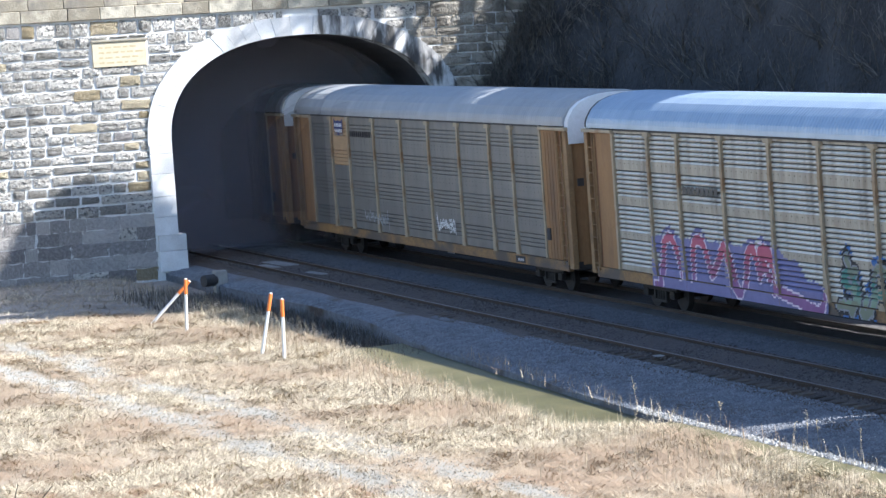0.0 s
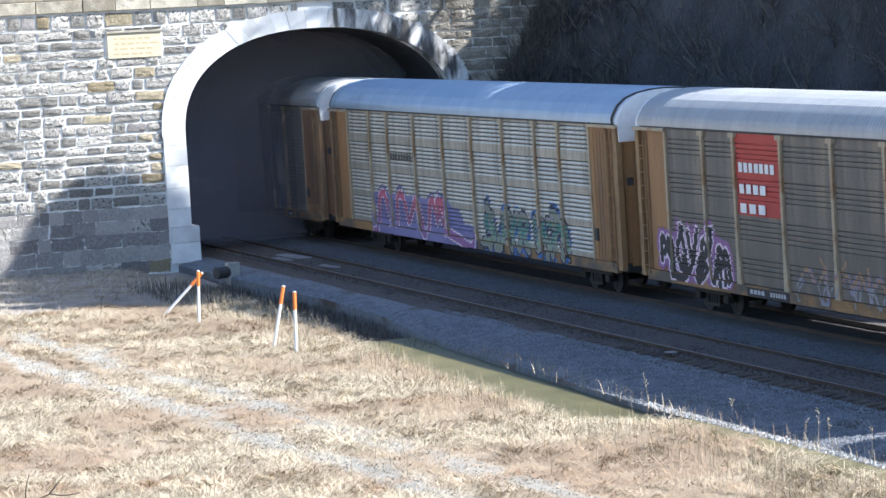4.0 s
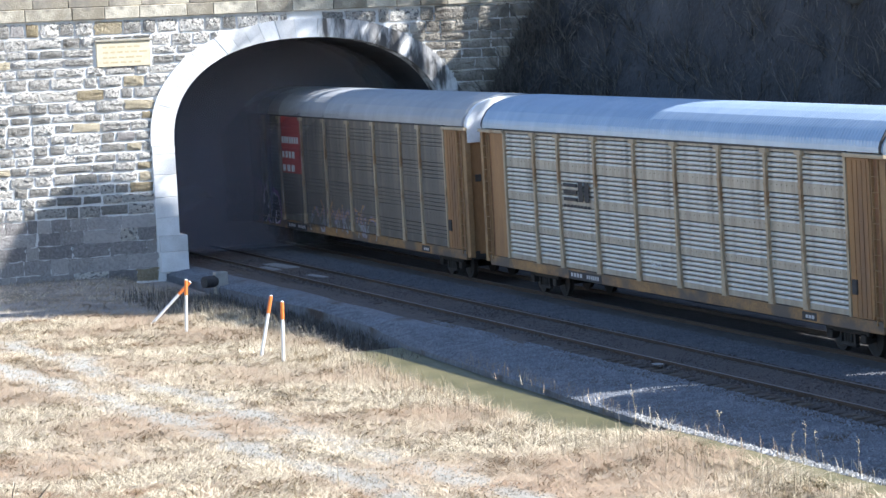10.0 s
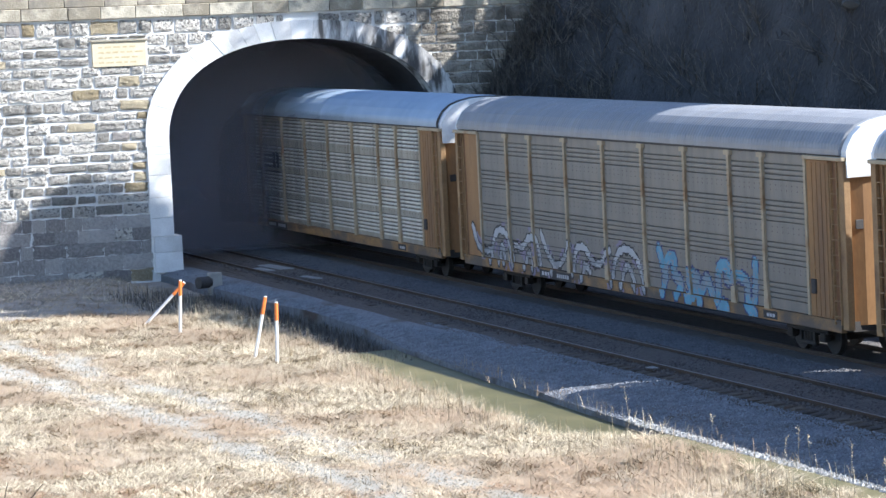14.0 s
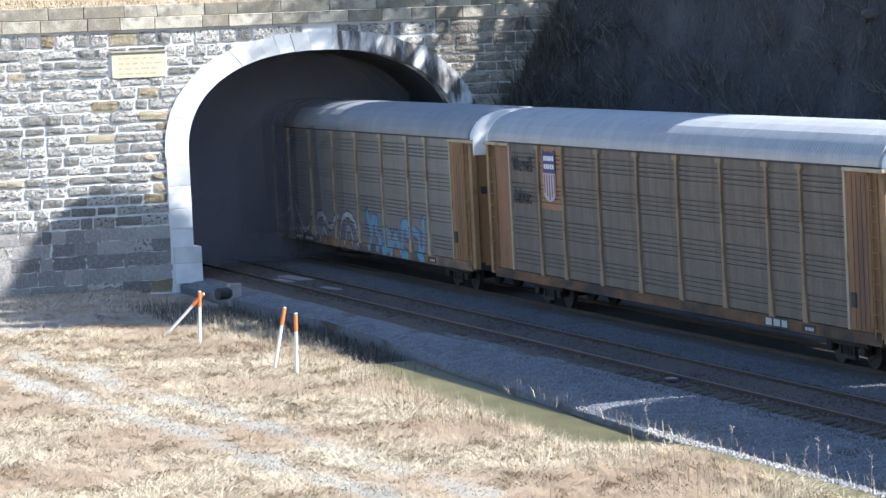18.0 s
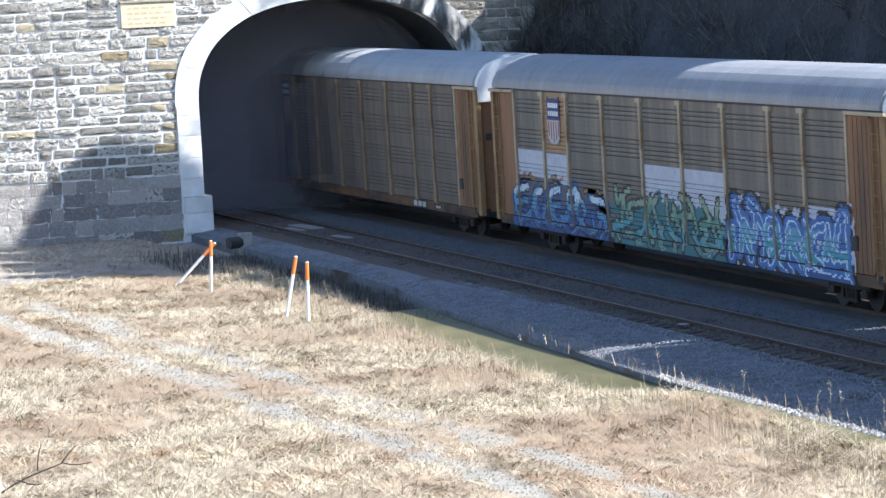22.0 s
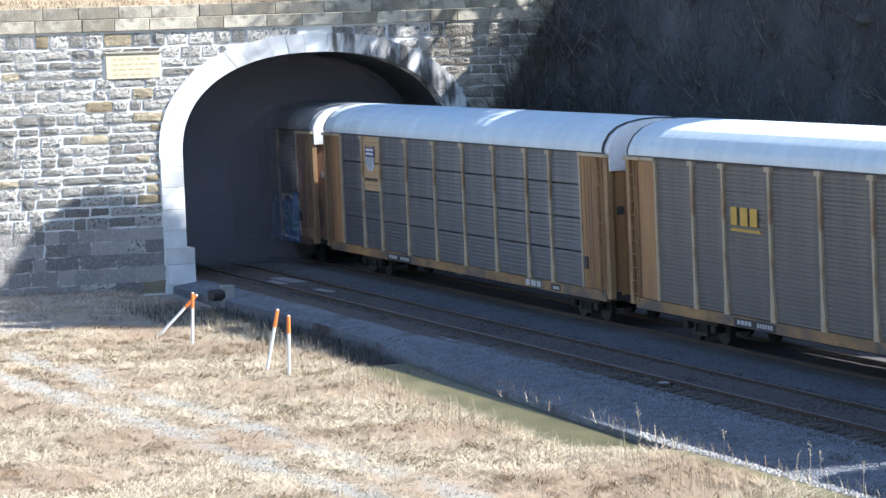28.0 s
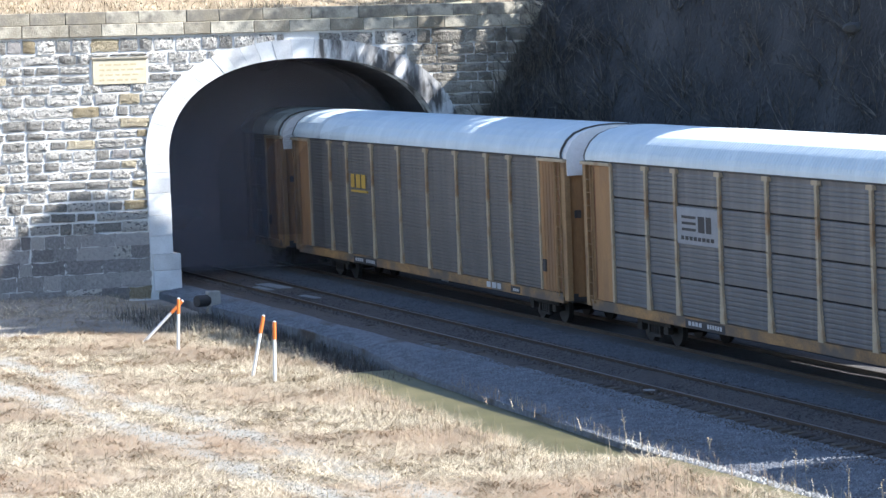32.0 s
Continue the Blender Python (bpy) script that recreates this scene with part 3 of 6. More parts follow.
def build_portal():
    rng = random.Random(11)
    # masonry mass behind the facing stones, with the opening through it
    outline = [(-30, -1.2), (XC - HALF - 0.05, -1.2)] + [(x, z) for x, z in (arch(0.05, math.pi * (1 - k / 40)) for k in range(41))] + [(XC + HALF + 0.05, -1.2), (22, -1.2), (22, 8.8), (-30, 8.8)]
    outline = [(x, lean(x, z)) for x, z in outline]
    wall = new("wall_portal", extrude_profile(outline, 0.0, 0.62, M["mortar"], "wall_portal"))
    tagged(wall, "rock-faced grey sandstone tunnel portal with pale mortar joints", "wall", kind="structure")

    variants, buffs, shade_stones = [], [], []
    for k in range(10):
        v, f = stone_variant(rng)
        variants.append(sheet_mesh("stone", v, f, M["sandstone"]))
        shade_stones.append(sheet_mesh("stone", v, f, M["shade_sandstone"]))
        buffs.append(sheet_mesh("stone", v, f, M["buff_stone"]))
    far_v, far_f = [], []

    def stone(x0, x1, z0, z1, joined):
        if x1 - x0 < 0.12:
            return
        # below 1.9 m the shade that hides mortar is built in as tight joints
        tight = 0.5 if joined else 1.0 if z1 > 1.9 else 0.2
        w, h, d = x1 - x0 - tight * rng.uniform(0.05, 0.13), z1 - z0 - tight * rng.uniform(0.06, 0.12), rng.uniform(0.05, 0.1) if z1 > 1.9 else rng.uniform(0.025, 0.04)
        m = Matrix.Translation(((x0 + x1) / 2, 0.0, lean((x0 + x1) / 2, (z0 + z1) / 2))) @ pose(0, 0, 0, 0, 0.69, 0).to_3x3().to_4x4() @ Matrix.Diagonal((w, d, h, 1))
        me = rng.choice(buffs if not joined and rng.random() < (0.3 if x0 > -4.2 and z1 < 7.2 else 0.05) else shade_stones if rng.random() < (0.8 if z1 < 1.9 else 0.04) else variants)
        if joined:
            b = len(far_v)
            far_v.extend(tuple(m @ q.co) for q in me.vertices)
            far_f.extend(tuple(b + i for i in p.vertices) for p in me.polygons)
        else:
            o = part("stone", me, None, wall)
            o.matrix_basis = m

    z, row, low, high = -0.55, 0, 9.0, 0.0
    while z < 8.6:
        h = min(rng.uniform(0.31, 0.45) if z > 2.0 else rng.uniform(0.42, 0.54), 8.72 - z)
        if 8.72 - z - h < 0.2:
            h = 8.72 - z
        zm = z + h / 2
        ring = ring_x(zm, 0.74)
        spans = [(-10.6, 13.5)] if not ring else [(-10.6, ring[0]), (ring[1], 13.5)]
        cut = []
        for a, b in spans:
            if a < -5.0 and 7.0 < zm < 8.02:      # the tablet's place
                cut += [(a, -5.0), (-2.9, b)] if b > -2.9 else [(a, -5.0)]
                low, high = min(low, z), max(high, z + h)
            else:
                cut.append((a, b))
        for a, b in cut:
            x = a
            while x < b - 0.05:
                long = rng.uniform(0.45, 0.85) if rng.random() < 0.5 else rng.uniform(0.75, 1.35)
                x1 = x + long
                if x < -7.42 < x1 and rng.random() < 0.8:
                    x1 = -7.42
                if b - x1 < 0.3:
                    x1 = b
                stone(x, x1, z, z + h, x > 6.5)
                x = x1
        z, row = z + h, row + 1
    for z0, z1 in ((low, 7.06), (8.03, high)):
        for k in range(3 if z1 - z0 > 0.07 else 0):
            stone(-5.0 + 0.7 * k, -4.3 + 0.7 * k, z0, z1, False)
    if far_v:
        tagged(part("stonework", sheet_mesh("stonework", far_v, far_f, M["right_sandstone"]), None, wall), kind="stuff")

    # ring of dressed white stones
    def ring_block(a0, a1, e0, e1, mat, proud):
        pts = [arch(e0, a0), arch(e1, a0), arch(e1, a1), arch(e0, a1)]
        mid0, mid1 = arch(e0, (a0 + a1) / 2), arch(e1, (a0 + a1) / 2)
        loop = [pts[0], pts[1], mid1, pts[2], pts[3], mid0]
        cx, cz = sum(p[0] for p in loop) / 6, sum(p[1] for p in loop) / 6
        front = [(cx + (x - cx) * 0.985, -proud, lean(x, cz + (z_ - cz) * 0.985)) for x, z_ in loop]
        back = [(cx + (x - cx) * 0.992, 0.75, lean(x, cz + (z_ - cz) * 0.992)) for x, z_ in loop]
        faces = [(0, 5, 4, 3, 2, 1), (6, 7, 8, 9, 10, 11)] + [(i, (i + 1) % 6, 6 + (i + 1) % 6, 6 + i) for i in range(6)]
        part("voussoir", sheet_mesh("voussoir", front + back, faces, mat), None, wall, "white dressed arch stone" if mat is M["white_stone"] else "soot-streaked white arch stone")

    count = 31
    for k in range(count):
        a0, a1 = math.pi * k / count, math.pi * (k + 1) / count
        ring_block(a0, a1, 0.0, 0.76 + rng.uniform(-0.02, 0.02), M["sooty_stone"] if k < 15 else M["white_stone"], 0.09 + rng.uniform(0, 0.015))
    for side in (-1, 1):
        inner, outer = XC + side * HALF, XC + side * (HALF + 0.83)
        z = -0.3
        while z < SPRING - 0.05:
            z1 = 1.0 if z < 0.9 and z > 0.4 else min(SPRING, z + rng.choice((0.65, 0.72, 0.8)))
            foot = z < 0.9
            i_ = inner - side * (0.26 if foot else 0.0)
            o_ = outer - side * (0.0 if not foot else 0.08)
            x0, x1 = min(i_, o_), max(i_, o_)
            bm = boxed(x0, x1, -0.1 - (0.05 if foot else 0), 0.75, lean(x0, z) + 0.006, lean(x0, z1) - 0.006, 0.012)
            part("jamb_stone", bm, M["white_stone"] if side < 0 else M["sooty_stone"], wall, "white dressed jamb stone")
            z = z1
    # cornice and parapet courses
    for z0, z1, y0, lo in ((8.76, 9.20, -0.12, 0.9), (9.20, 9.64, -0.06, 1.0)):
        x = -13.0
        while x < 12.2:
            x1 = x + rng.uniform(lo, lo + 0.9)
            xm = (x + x1) / 2
            bm = boxed(-(x1 - x) / 2 + 0.008, (x1 - x) / 2 - 0.008, y0 + rng.uniform(-0.012, 0.012), 0.62, z0 + 0.006, z1 - 0.006, 0.02)
            o = part("coping_stone", bm, M["coping"], wall, "weathered buff coping stone")
            o.matrix_basis = pose(xm, 0, lean(xm, 0), 0, 0.69, 0)
            x = x1
    # tablet
    tab = thing("stone_tablet", "buff stone tablet with worn cut lettering set in the wall", "plaque", "", pose(-3.95, -0.03, lean(-3.95, 7.52), 0, 0.69, 0))
    part("slab", boxed(-0.98, 0.98, -0.045, 0.06, -0.44, 0.44, 0.015), M["plaque"], tab)
    part("rim", boxed(-1.03, 1.03, -0.09, 0.05, 0.445, 0.52, 0.01), M["coping"], tab, "projecting stone rim")
    for j in range(4):
        x = -0.75
        while x < 0.6:
            w = rng.uniform(0.12, 0.3)
            part("letter_bar", boxed(x, x + w, -0.049, -0.045, 0.22 - 0.18 * j, 0.28 - 0.18 * j), M["plaque_mark"], tab)
            x += w + 0.08
    # barrel of the tunnel
    pts = [(XC - HALF - 0.04, -1.0)] + [arch(0.04, math.pi * (1 - k / 28)) for k in range(29)] + [(XC + HALF + 0.04, -1.0)]
    pts = [(x, lean(x, z)) for x, z in pts]
    out = [(x + (0.5 if x > XC else -0.5), z + (0.5 if z > SPRING else 0)) for x, z in pts[::-1]]
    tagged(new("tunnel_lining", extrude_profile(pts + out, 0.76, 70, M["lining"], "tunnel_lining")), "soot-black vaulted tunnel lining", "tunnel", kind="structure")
    # unseen end wall, added so that no daylight comes in from behind
    tagged(new("tunnel_end", mesh_from(boxed(-4, 10, 70.0, 70.4, -1.2, 9), M["lining"])), "unseen wall added to shut daylight out of the tunnel", "wall", kind="structure")


build_portal()


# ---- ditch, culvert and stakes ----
def veil_material(name, rgb, y0, y1, thin, thick):
    """Ragged see-through veil, thin at y0 and thicker at y1."""
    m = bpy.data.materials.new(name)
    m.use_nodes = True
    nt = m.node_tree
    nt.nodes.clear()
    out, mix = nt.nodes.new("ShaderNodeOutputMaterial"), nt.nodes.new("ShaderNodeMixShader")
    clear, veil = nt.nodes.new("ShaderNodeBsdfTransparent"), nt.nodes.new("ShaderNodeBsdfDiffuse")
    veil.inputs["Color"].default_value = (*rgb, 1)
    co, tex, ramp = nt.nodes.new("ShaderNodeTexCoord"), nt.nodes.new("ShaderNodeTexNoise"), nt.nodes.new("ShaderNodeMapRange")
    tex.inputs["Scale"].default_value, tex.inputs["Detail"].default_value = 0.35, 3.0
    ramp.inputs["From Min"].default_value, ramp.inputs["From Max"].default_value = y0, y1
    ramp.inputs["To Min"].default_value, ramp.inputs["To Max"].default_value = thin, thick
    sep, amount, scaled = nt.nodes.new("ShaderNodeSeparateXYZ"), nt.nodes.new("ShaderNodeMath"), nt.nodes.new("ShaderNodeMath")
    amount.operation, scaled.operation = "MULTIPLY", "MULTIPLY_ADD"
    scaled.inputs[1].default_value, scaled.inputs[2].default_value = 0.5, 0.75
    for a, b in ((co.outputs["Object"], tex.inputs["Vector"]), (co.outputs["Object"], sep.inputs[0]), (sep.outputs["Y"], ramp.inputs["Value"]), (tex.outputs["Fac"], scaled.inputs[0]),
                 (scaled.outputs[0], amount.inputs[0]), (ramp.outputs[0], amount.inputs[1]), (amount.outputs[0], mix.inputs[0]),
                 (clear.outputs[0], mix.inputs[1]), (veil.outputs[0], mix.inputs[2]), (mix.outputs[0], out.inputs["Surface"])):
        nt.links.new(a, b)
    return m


def build_veils(name, label, mat, first, step, count, size):
    """Ragged veils one behind another round the train, imitating shade and glare besides smoke at the tunnel mouth."""
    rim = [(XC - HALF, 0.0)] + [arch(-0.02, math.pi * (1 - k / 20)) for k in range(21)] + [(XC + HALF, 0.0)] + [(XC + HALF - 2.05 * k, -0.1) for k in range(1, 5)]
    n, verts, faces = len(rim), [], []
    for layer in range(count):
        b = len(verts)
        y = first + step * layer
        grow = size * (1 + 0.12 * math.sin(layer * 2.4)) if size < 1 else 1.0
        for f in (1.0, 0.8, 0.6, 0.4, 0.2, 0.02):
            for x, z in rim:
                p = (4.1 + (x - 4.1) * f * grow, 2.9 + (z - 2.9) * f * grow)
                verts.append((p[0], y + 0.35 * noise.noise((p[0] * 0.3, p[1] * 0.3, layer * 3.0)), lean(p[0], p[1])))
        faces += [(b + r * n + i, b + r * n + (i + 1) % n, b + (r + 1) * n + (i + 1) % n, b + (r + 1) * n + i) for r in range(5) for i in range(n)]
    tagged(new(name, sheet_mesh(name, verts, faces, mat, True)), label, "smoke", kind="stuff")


# added grey veils stand in for the shade that dims the entering train
build_veils("drifting_smoke", "thin grey veils added to dim the train at the tunnel mouth", veil_material("dimming_veil", (0.09, 0.092, 0.11), -7.0, 3.5, 0.06, 0.27), -5.6, 2.9, 4, 0.54)
# these veils mix diesel smoke with lens glare that pales the tunnel's dark
build_veils("diesel_smoke", "blue veils for diesel haze and lens glare inside the tunnel", veil_material("smoke_glare_haze", (0.27, 0.272, 0.33), 3.9, 9.0, 0.38, 0.66), 4.4, 1.5, 4, 1.0)


def build_verge():
    ys = [-49 + 1.0 * i for i in range(22)]
    verts = [(x, y, -0.51) for y in ys for x in (edge_x(y) + 0.02, edge_x(y) - 1.75)]
    faces = [(2 * j + 1, 2 * j, 2 * j + 2, 2 * j + 3) for j in range(len(ys) - 1)]
    tagged(new("ditch_water", sheet_mesh("ditch_water", verts, faces, M["water"])), "still olive-green water in the trackside ditch", "water", kind="structure")

    cul = thing("culvert_headwall", "grey concrete culvert headwall with a round pipe mouth", "culvert", "", pose(-2.8, -6.6, -0.22))
    part("headwall", boxed(-0.08, 0.34, -0.2, 0.2, -0.4, 0.36, 0.02), M["concrete"], cul)
    bm = bmesh.new()
    tube(bm, (-0.5, -0.2, 0.06), (-0.06, -0.05, 0.06), 0.2, 0.2, 16)
    part("pipe", bm, M["dark"], cul, "dark round pipe mouth")

    def stake(x, y, top, tilt_x, tilt_y, label, r=0.045):
        z = ground_z(x, y)
        st = thing("marker_stake", label, "stake", "marker stakes", pose(x, y, z, tilt_x, tilt_y, 0))
        bm = bmesh.new()
        tube(bm, (0, 0, -0.1), (0, 0, top * 0.70), r, r, 10)
        part("shaft", bm, M["stake_white"], st)
        bm = bmesh.new()
        tube(bm, (0, 0, top * 0.70), (0, 0, top * 0.985), r + 0.006, r + 0.004, 10)
        part("band", bm, M["stake_orange"], st, "orange painted band")
        bm = bmesh.new()
        tube(bm, (0, 0, top * 0.985), (0, 0, top), r + 0.004, r * 0.7, 10)
        part("tip", bm, M["stake_white"], st, "white painted tip")
    for row in STAKES:
        stake(*row)


STAKES = [(-7.19, -27.3, 1.68, 0, 13, "leaning white marker stake with an orange top in dry grass"),
          (-7.12, -29.2, 1.64, 0, 2.0, "upright white marker stake with an orange top in dry grass"),
          (-7.2, -19.3, 1.56, 0, 3.0, "upright white marker stake with an orange top by the ditch"),
          (-7.45, -16.1, 1.75, 8, 45, "fallen white marker stake propped against another stake")]
build_verge()


# ---- the train ----
PITCH, SIDE, EAVE, DECK, SILL = 28.4, 1.6, 4.93, 1.06, 0.76
BAYS = [11.44, 9.0, 7.04, 4.24, 1.39, -1.39, -4.24, -7.04, -9.0, -11.44]
CACHE = {}


def cached(key, make):
    if key not in CACHE:
        CACHE[key] = make()
    return CACHE[key]


def panel_profile(style):
    """Heights and depths of the side sheet from the deck to the eave."""
    out = []
    if style == "louver":
        z = DECK + 0.01
        out.append((z, 0.0))
        for start, count in ((1.32, 4), (2.18, 5), (3.20, 5), (4.22, 4)):
            for k in range(count):
                a = start + 0.125 * k
                out += [(a, 0.0), (a + 0.006, 0.046), (a + 0.026, 0.046), (a + 0.040, 0.0)]
        out.append((EAVE - 0.06, 0.0))
    elif style == "bold":
        out.append((DECK + 0.01, 0.0))
        for start, count in ((1.22, 6), (2.14, 6), (3.1, 6), (4.1, 6)):
            for k in range(count):
                a = start + 0.125 * k
                out += [(a, 0.0), (a + 0.048, 0.04), (a + 0.050, 0.09), (a + 0.082, 0.09), (a + 0.086, 0.0)]
        out.append((EAVE - 0.06, 0.0))
    elif style == "ribbed":
        z = DECK + 0.01
        while z < EAVE - 0.16:
            out += [(z, 0.0), (z + 0.055, 0.0), (z + 0.07, 0.022), (z + 0.09, 0.022)]
            z += 0.105
        out.append((EAVE - 0.06, 0.0))
    else:
        cuts = (2.02, 3.02, 4.0)
        z = DECK + 0.01
        while z < EAVE - 0.16:
            if any(abs(z - c) < 0.06 for c in cuts):
                out += [(z, 0.0), (z + 0.004, 0.11), (z + 0.034, 0.11), (z + 0.038, 0.0)]
            else:
                out += [(z, 0.0), (z + 0.06, 0.0), (z + 0.08, 0.014), (z + 0.1, 0.014)]
            z += 0.12
        out.append((EAVE - 0.06, 0.0))
    return out


def panel_mesh(style, width, mat):
    pr = panel_profile(style)
    segs = 1
    verts, faces = [], []
    for z, d in pr:
        for s in range(segs + 1):
            verts.append((-SIDE + 0.03 + d, width / 2 - width * s / segs, z))
    n = segs + 1
    for j in range(len(pr) - 1):
        faces += [(j * n + i, j * n + i + 1, (j + 1) * n + i + 1, (j + 1) * n + i) for i in range(segs)]
    # back sheet, so that the panel has thickness
    b = len(verts)
    verts += [(-SIDE + 0.2, width / 2, pr[0][0]), (-SIDE + 0.2, -width / 2, pr[0][0]), (-SIDE + 0.2, -width / 2, pr[-1][0]), (-SIDE + 0.2, width / 2, pr[-1][0])]
    faces += [(b, b + 3, b + 2, b + 1), (b, b + 1, 1, 0), (b + 3, (len(pr) - 1) * n, (len(pr) - 1) * n + 1, b + 2)]
    marks = []
    if style in ("louver", "bold", "ribbed"):
        rows = {"louver": (1.98, 2.08, 2.95, 3.08, 3.98, 4.1), "bold": (2.06, 3.01, 4.0), "ribbed": (2.3, 3.35, 4.2)}[style]
        for z in rows:
            y = -width / 2 + 0.22
            while y < width / 2 - 0.15:
                b = len(verts)
                x = -SIDE + 0.027
                verts += [(x, y - 0.016, z - 0.016), (x, y - 0.016, z + 0.016), (x, y + 0.016, z + 0.016), (x, y + 0.016, z - 0.016)]
                marks.append(len(faces))
                faces.append((b, b + 1, b + 2, b + 3))
                y += 0.3
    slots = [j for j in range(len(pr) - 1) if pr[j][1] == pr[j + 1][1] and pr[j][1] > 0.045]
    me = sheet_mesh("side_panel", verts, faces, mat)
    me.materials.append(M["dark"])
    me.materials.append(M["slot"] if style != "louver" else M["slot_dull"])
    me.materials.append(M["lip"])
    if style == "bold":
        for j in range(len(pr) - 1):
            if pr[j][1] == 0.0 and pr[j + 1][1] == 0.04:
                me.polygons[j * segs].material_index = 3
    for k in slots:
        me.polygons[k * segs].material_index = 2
    for k in marks:
        me.polygons[k].material_index = 1
    return me


def post_mesh(mat):
    bm = bmesh.new()
    x = -SIDE
    box(bm, x - 0.035, x + 0.05, -0.065, 0.065, 1.9, EAVE - 0.1)
    # wide foot
    vs = [bm.verts.new(c) for c in ((x - 0.035, -0.20, DECK - 0.02), (x - 0.035, 0.10, DECK - 0.02), (x - 0.035, 0.065, 1.9), (x - 0.035, -0.065, 1.9),
                                     (x + 0.05, -0.20, DECK - 0.02), (x + 0.05, 0.10, DECK - 0.02), (x + 0.05, 0.065, 1.9), (x + 0.05, -0.065, 1.9))]
    for f in ((0, 3, 2, 1), (4, 5, 6, 7), (0, 1, 5, 4), (1, 2, 6, 5), (3, 0, 4, 7)):
        bm.faces.new([vs[i] for i in f])
    box(bm, x - 0.06, x + 0.05, -0.175, 0.175, EAVE - 0.17, EAVE - 0.05)
    for z in (1.5, 2.02, 2.5, 3.02, 3.5, 4.0, 4.4):
        for y in (-0.045, 0.045):
            box(bm, x - 0.05, x - 0.035, y - 0.016, y + 0.016, z - 0.016, z + 0.016)
    bmesh.ops.recalc_face_normals(bm, faces=bm.faces)
    return mesh_from(bm, mat, "post")


ROOF = [(-1.62, EAVE + 0.0), (-1.62, EAVE + 0.12), (-1.57, EAVE + 0.26), (-1.42, EAVE + 0.50), (-1.18, EAVE + 0.69), (-0.85, EAVE + 0.81), (-0.45, EAVE + 0.88), (0.0, EAVE + 0.9)]
ROOF = ROOF + [(-x, z) for x, z in ROOF[-2::-1]]


def roof_mesh(mat):
    verts, faces, n = [], [], len(ROOF)
    ys, y, k = [], -13.3, 0
    while y <= 13.3:
        ys.append((y, 0.0 if k % 4 in (0, 1) else 0.022))
        y += 0.05 if k % 4 in (0, 2) else 0.035
        k += 1
    for y, d in ys:
        for i, (x, z) in enumerate(ROOF):
            flat = i in (0, 1, n - 2, n - 1)
            q = Vector((x, z - EAVE + 0.6)).normalized() * (0 if flat else d)
            verts.append((x + q.x, y, z + q.y))
    m = len(ys)
    faces = [(j * n + i, j * n + i + 1, (j + 1) * n + i + 1, (j + 1) * n + i) for j in range(m - 1) for i in range(n - 1)]
    faces += [tuple(range(n)), tuple((m - 1) * n + i for i in range(n))[::-1]]
    return sheet_mesh("roof", verts, faces, mat)


def gable_mesh(mat, y0, y1):
    """White upper end plate, a little smaller than the roof's arch."""
    pts = [(x * 0.955, z - 0.03) for x, z in ROOF]
    pts = [(-1.53, 4.42)] + pts + [(1.53, 4.42)]
    return extrude_profile(pts, y0, y1, mat, "gable_plate")


def ladder_mesh(mat):
    bm = bmesh.new()
    for y in (-0.17, 0.17):
        box(bm, -SIDE - 0.05, -SIDE + 0.02, y - 0.016, y + 0.016, 0.95, EAVE - 0.15)
    z = 1.15
    while z < 4.7:
        box(bm, -SIDE - 0.045, -SIDE - 0.02, -0.15, 0.15, z - 0.012, z + 0.012)
        z += 0.36
    return mesh_from(bm, mat, "ladder")


def wheel_mesh(mat):
    bm = bmesh.new()
    for x in (-0.77, 0.65):
        bmesh.ops.create_cone(bm, cap_ends=True, segments=20, radius1=0.42, radius2=0.42, depth=0.12, matrix=Matrix.Translation((x + 0.06, 0, 0)) @ pose(0, 0, 0, 0, 90, 0))
        inner = x + (0.125 if x < 0 else -0.005)
        bmesh.ops.create_cone(bm, cap_ends=True, segments=20, radius1=0.45, radius2=0.45, depth=0.03, matrix=Matrix.Translation((inner, 0, 0)) @ pose(0, 0, 0, 0, 90, 0))
        box(bm, x - 0.01, x, -0.06, 0.06, -0.3, 0.3)
    bmesh.ops.create_cone(bm, cap_ends=True, segments=10, radius1=0.08, radius2=0.08, depth=1.9, matrix=pose(0, 0, 0, 0, 90, 0))
    return mesh_from(bm, mat, "wheelset")


def side_frame_mesh(mat):
    bm = bmesh.new()
    for s in (-1, 1):
        x = s * 1.0
        box(bm, x - 0.06, x + 0.06, -1.15, 1.15, 0.52, 0.64, 0.02)
        box(bm, x - 0.06, x + 0.06, -0.45, 0.45, 0.20, 0.30, 0.02)
        for y in (-0.9, 0.9):
            box(bm, x - 0.09, x + 0.09, y - 0.14, y + 0.14, 0.33, 0.56, 0.02)
        for y in (-0.42, 0.32):
            box(bm, x - 0.05, x + 0.05, y, y + 0.1, 0.28, 0.54)
        for y in (-0.16, 0.0, 0.16):
            bmesh.ops.create_cone(bm, cap_ends=True, segments=8, radius1=0.06, radius2=0.06, depth=0.22, matrix=Matrix.Translation((x, y, 0.41)))
    box(bm, -1.0, 1.0, -0.2, 0.2, 0.42, 0.6)
    return mesh_from(bm, mat, "truck_frame")


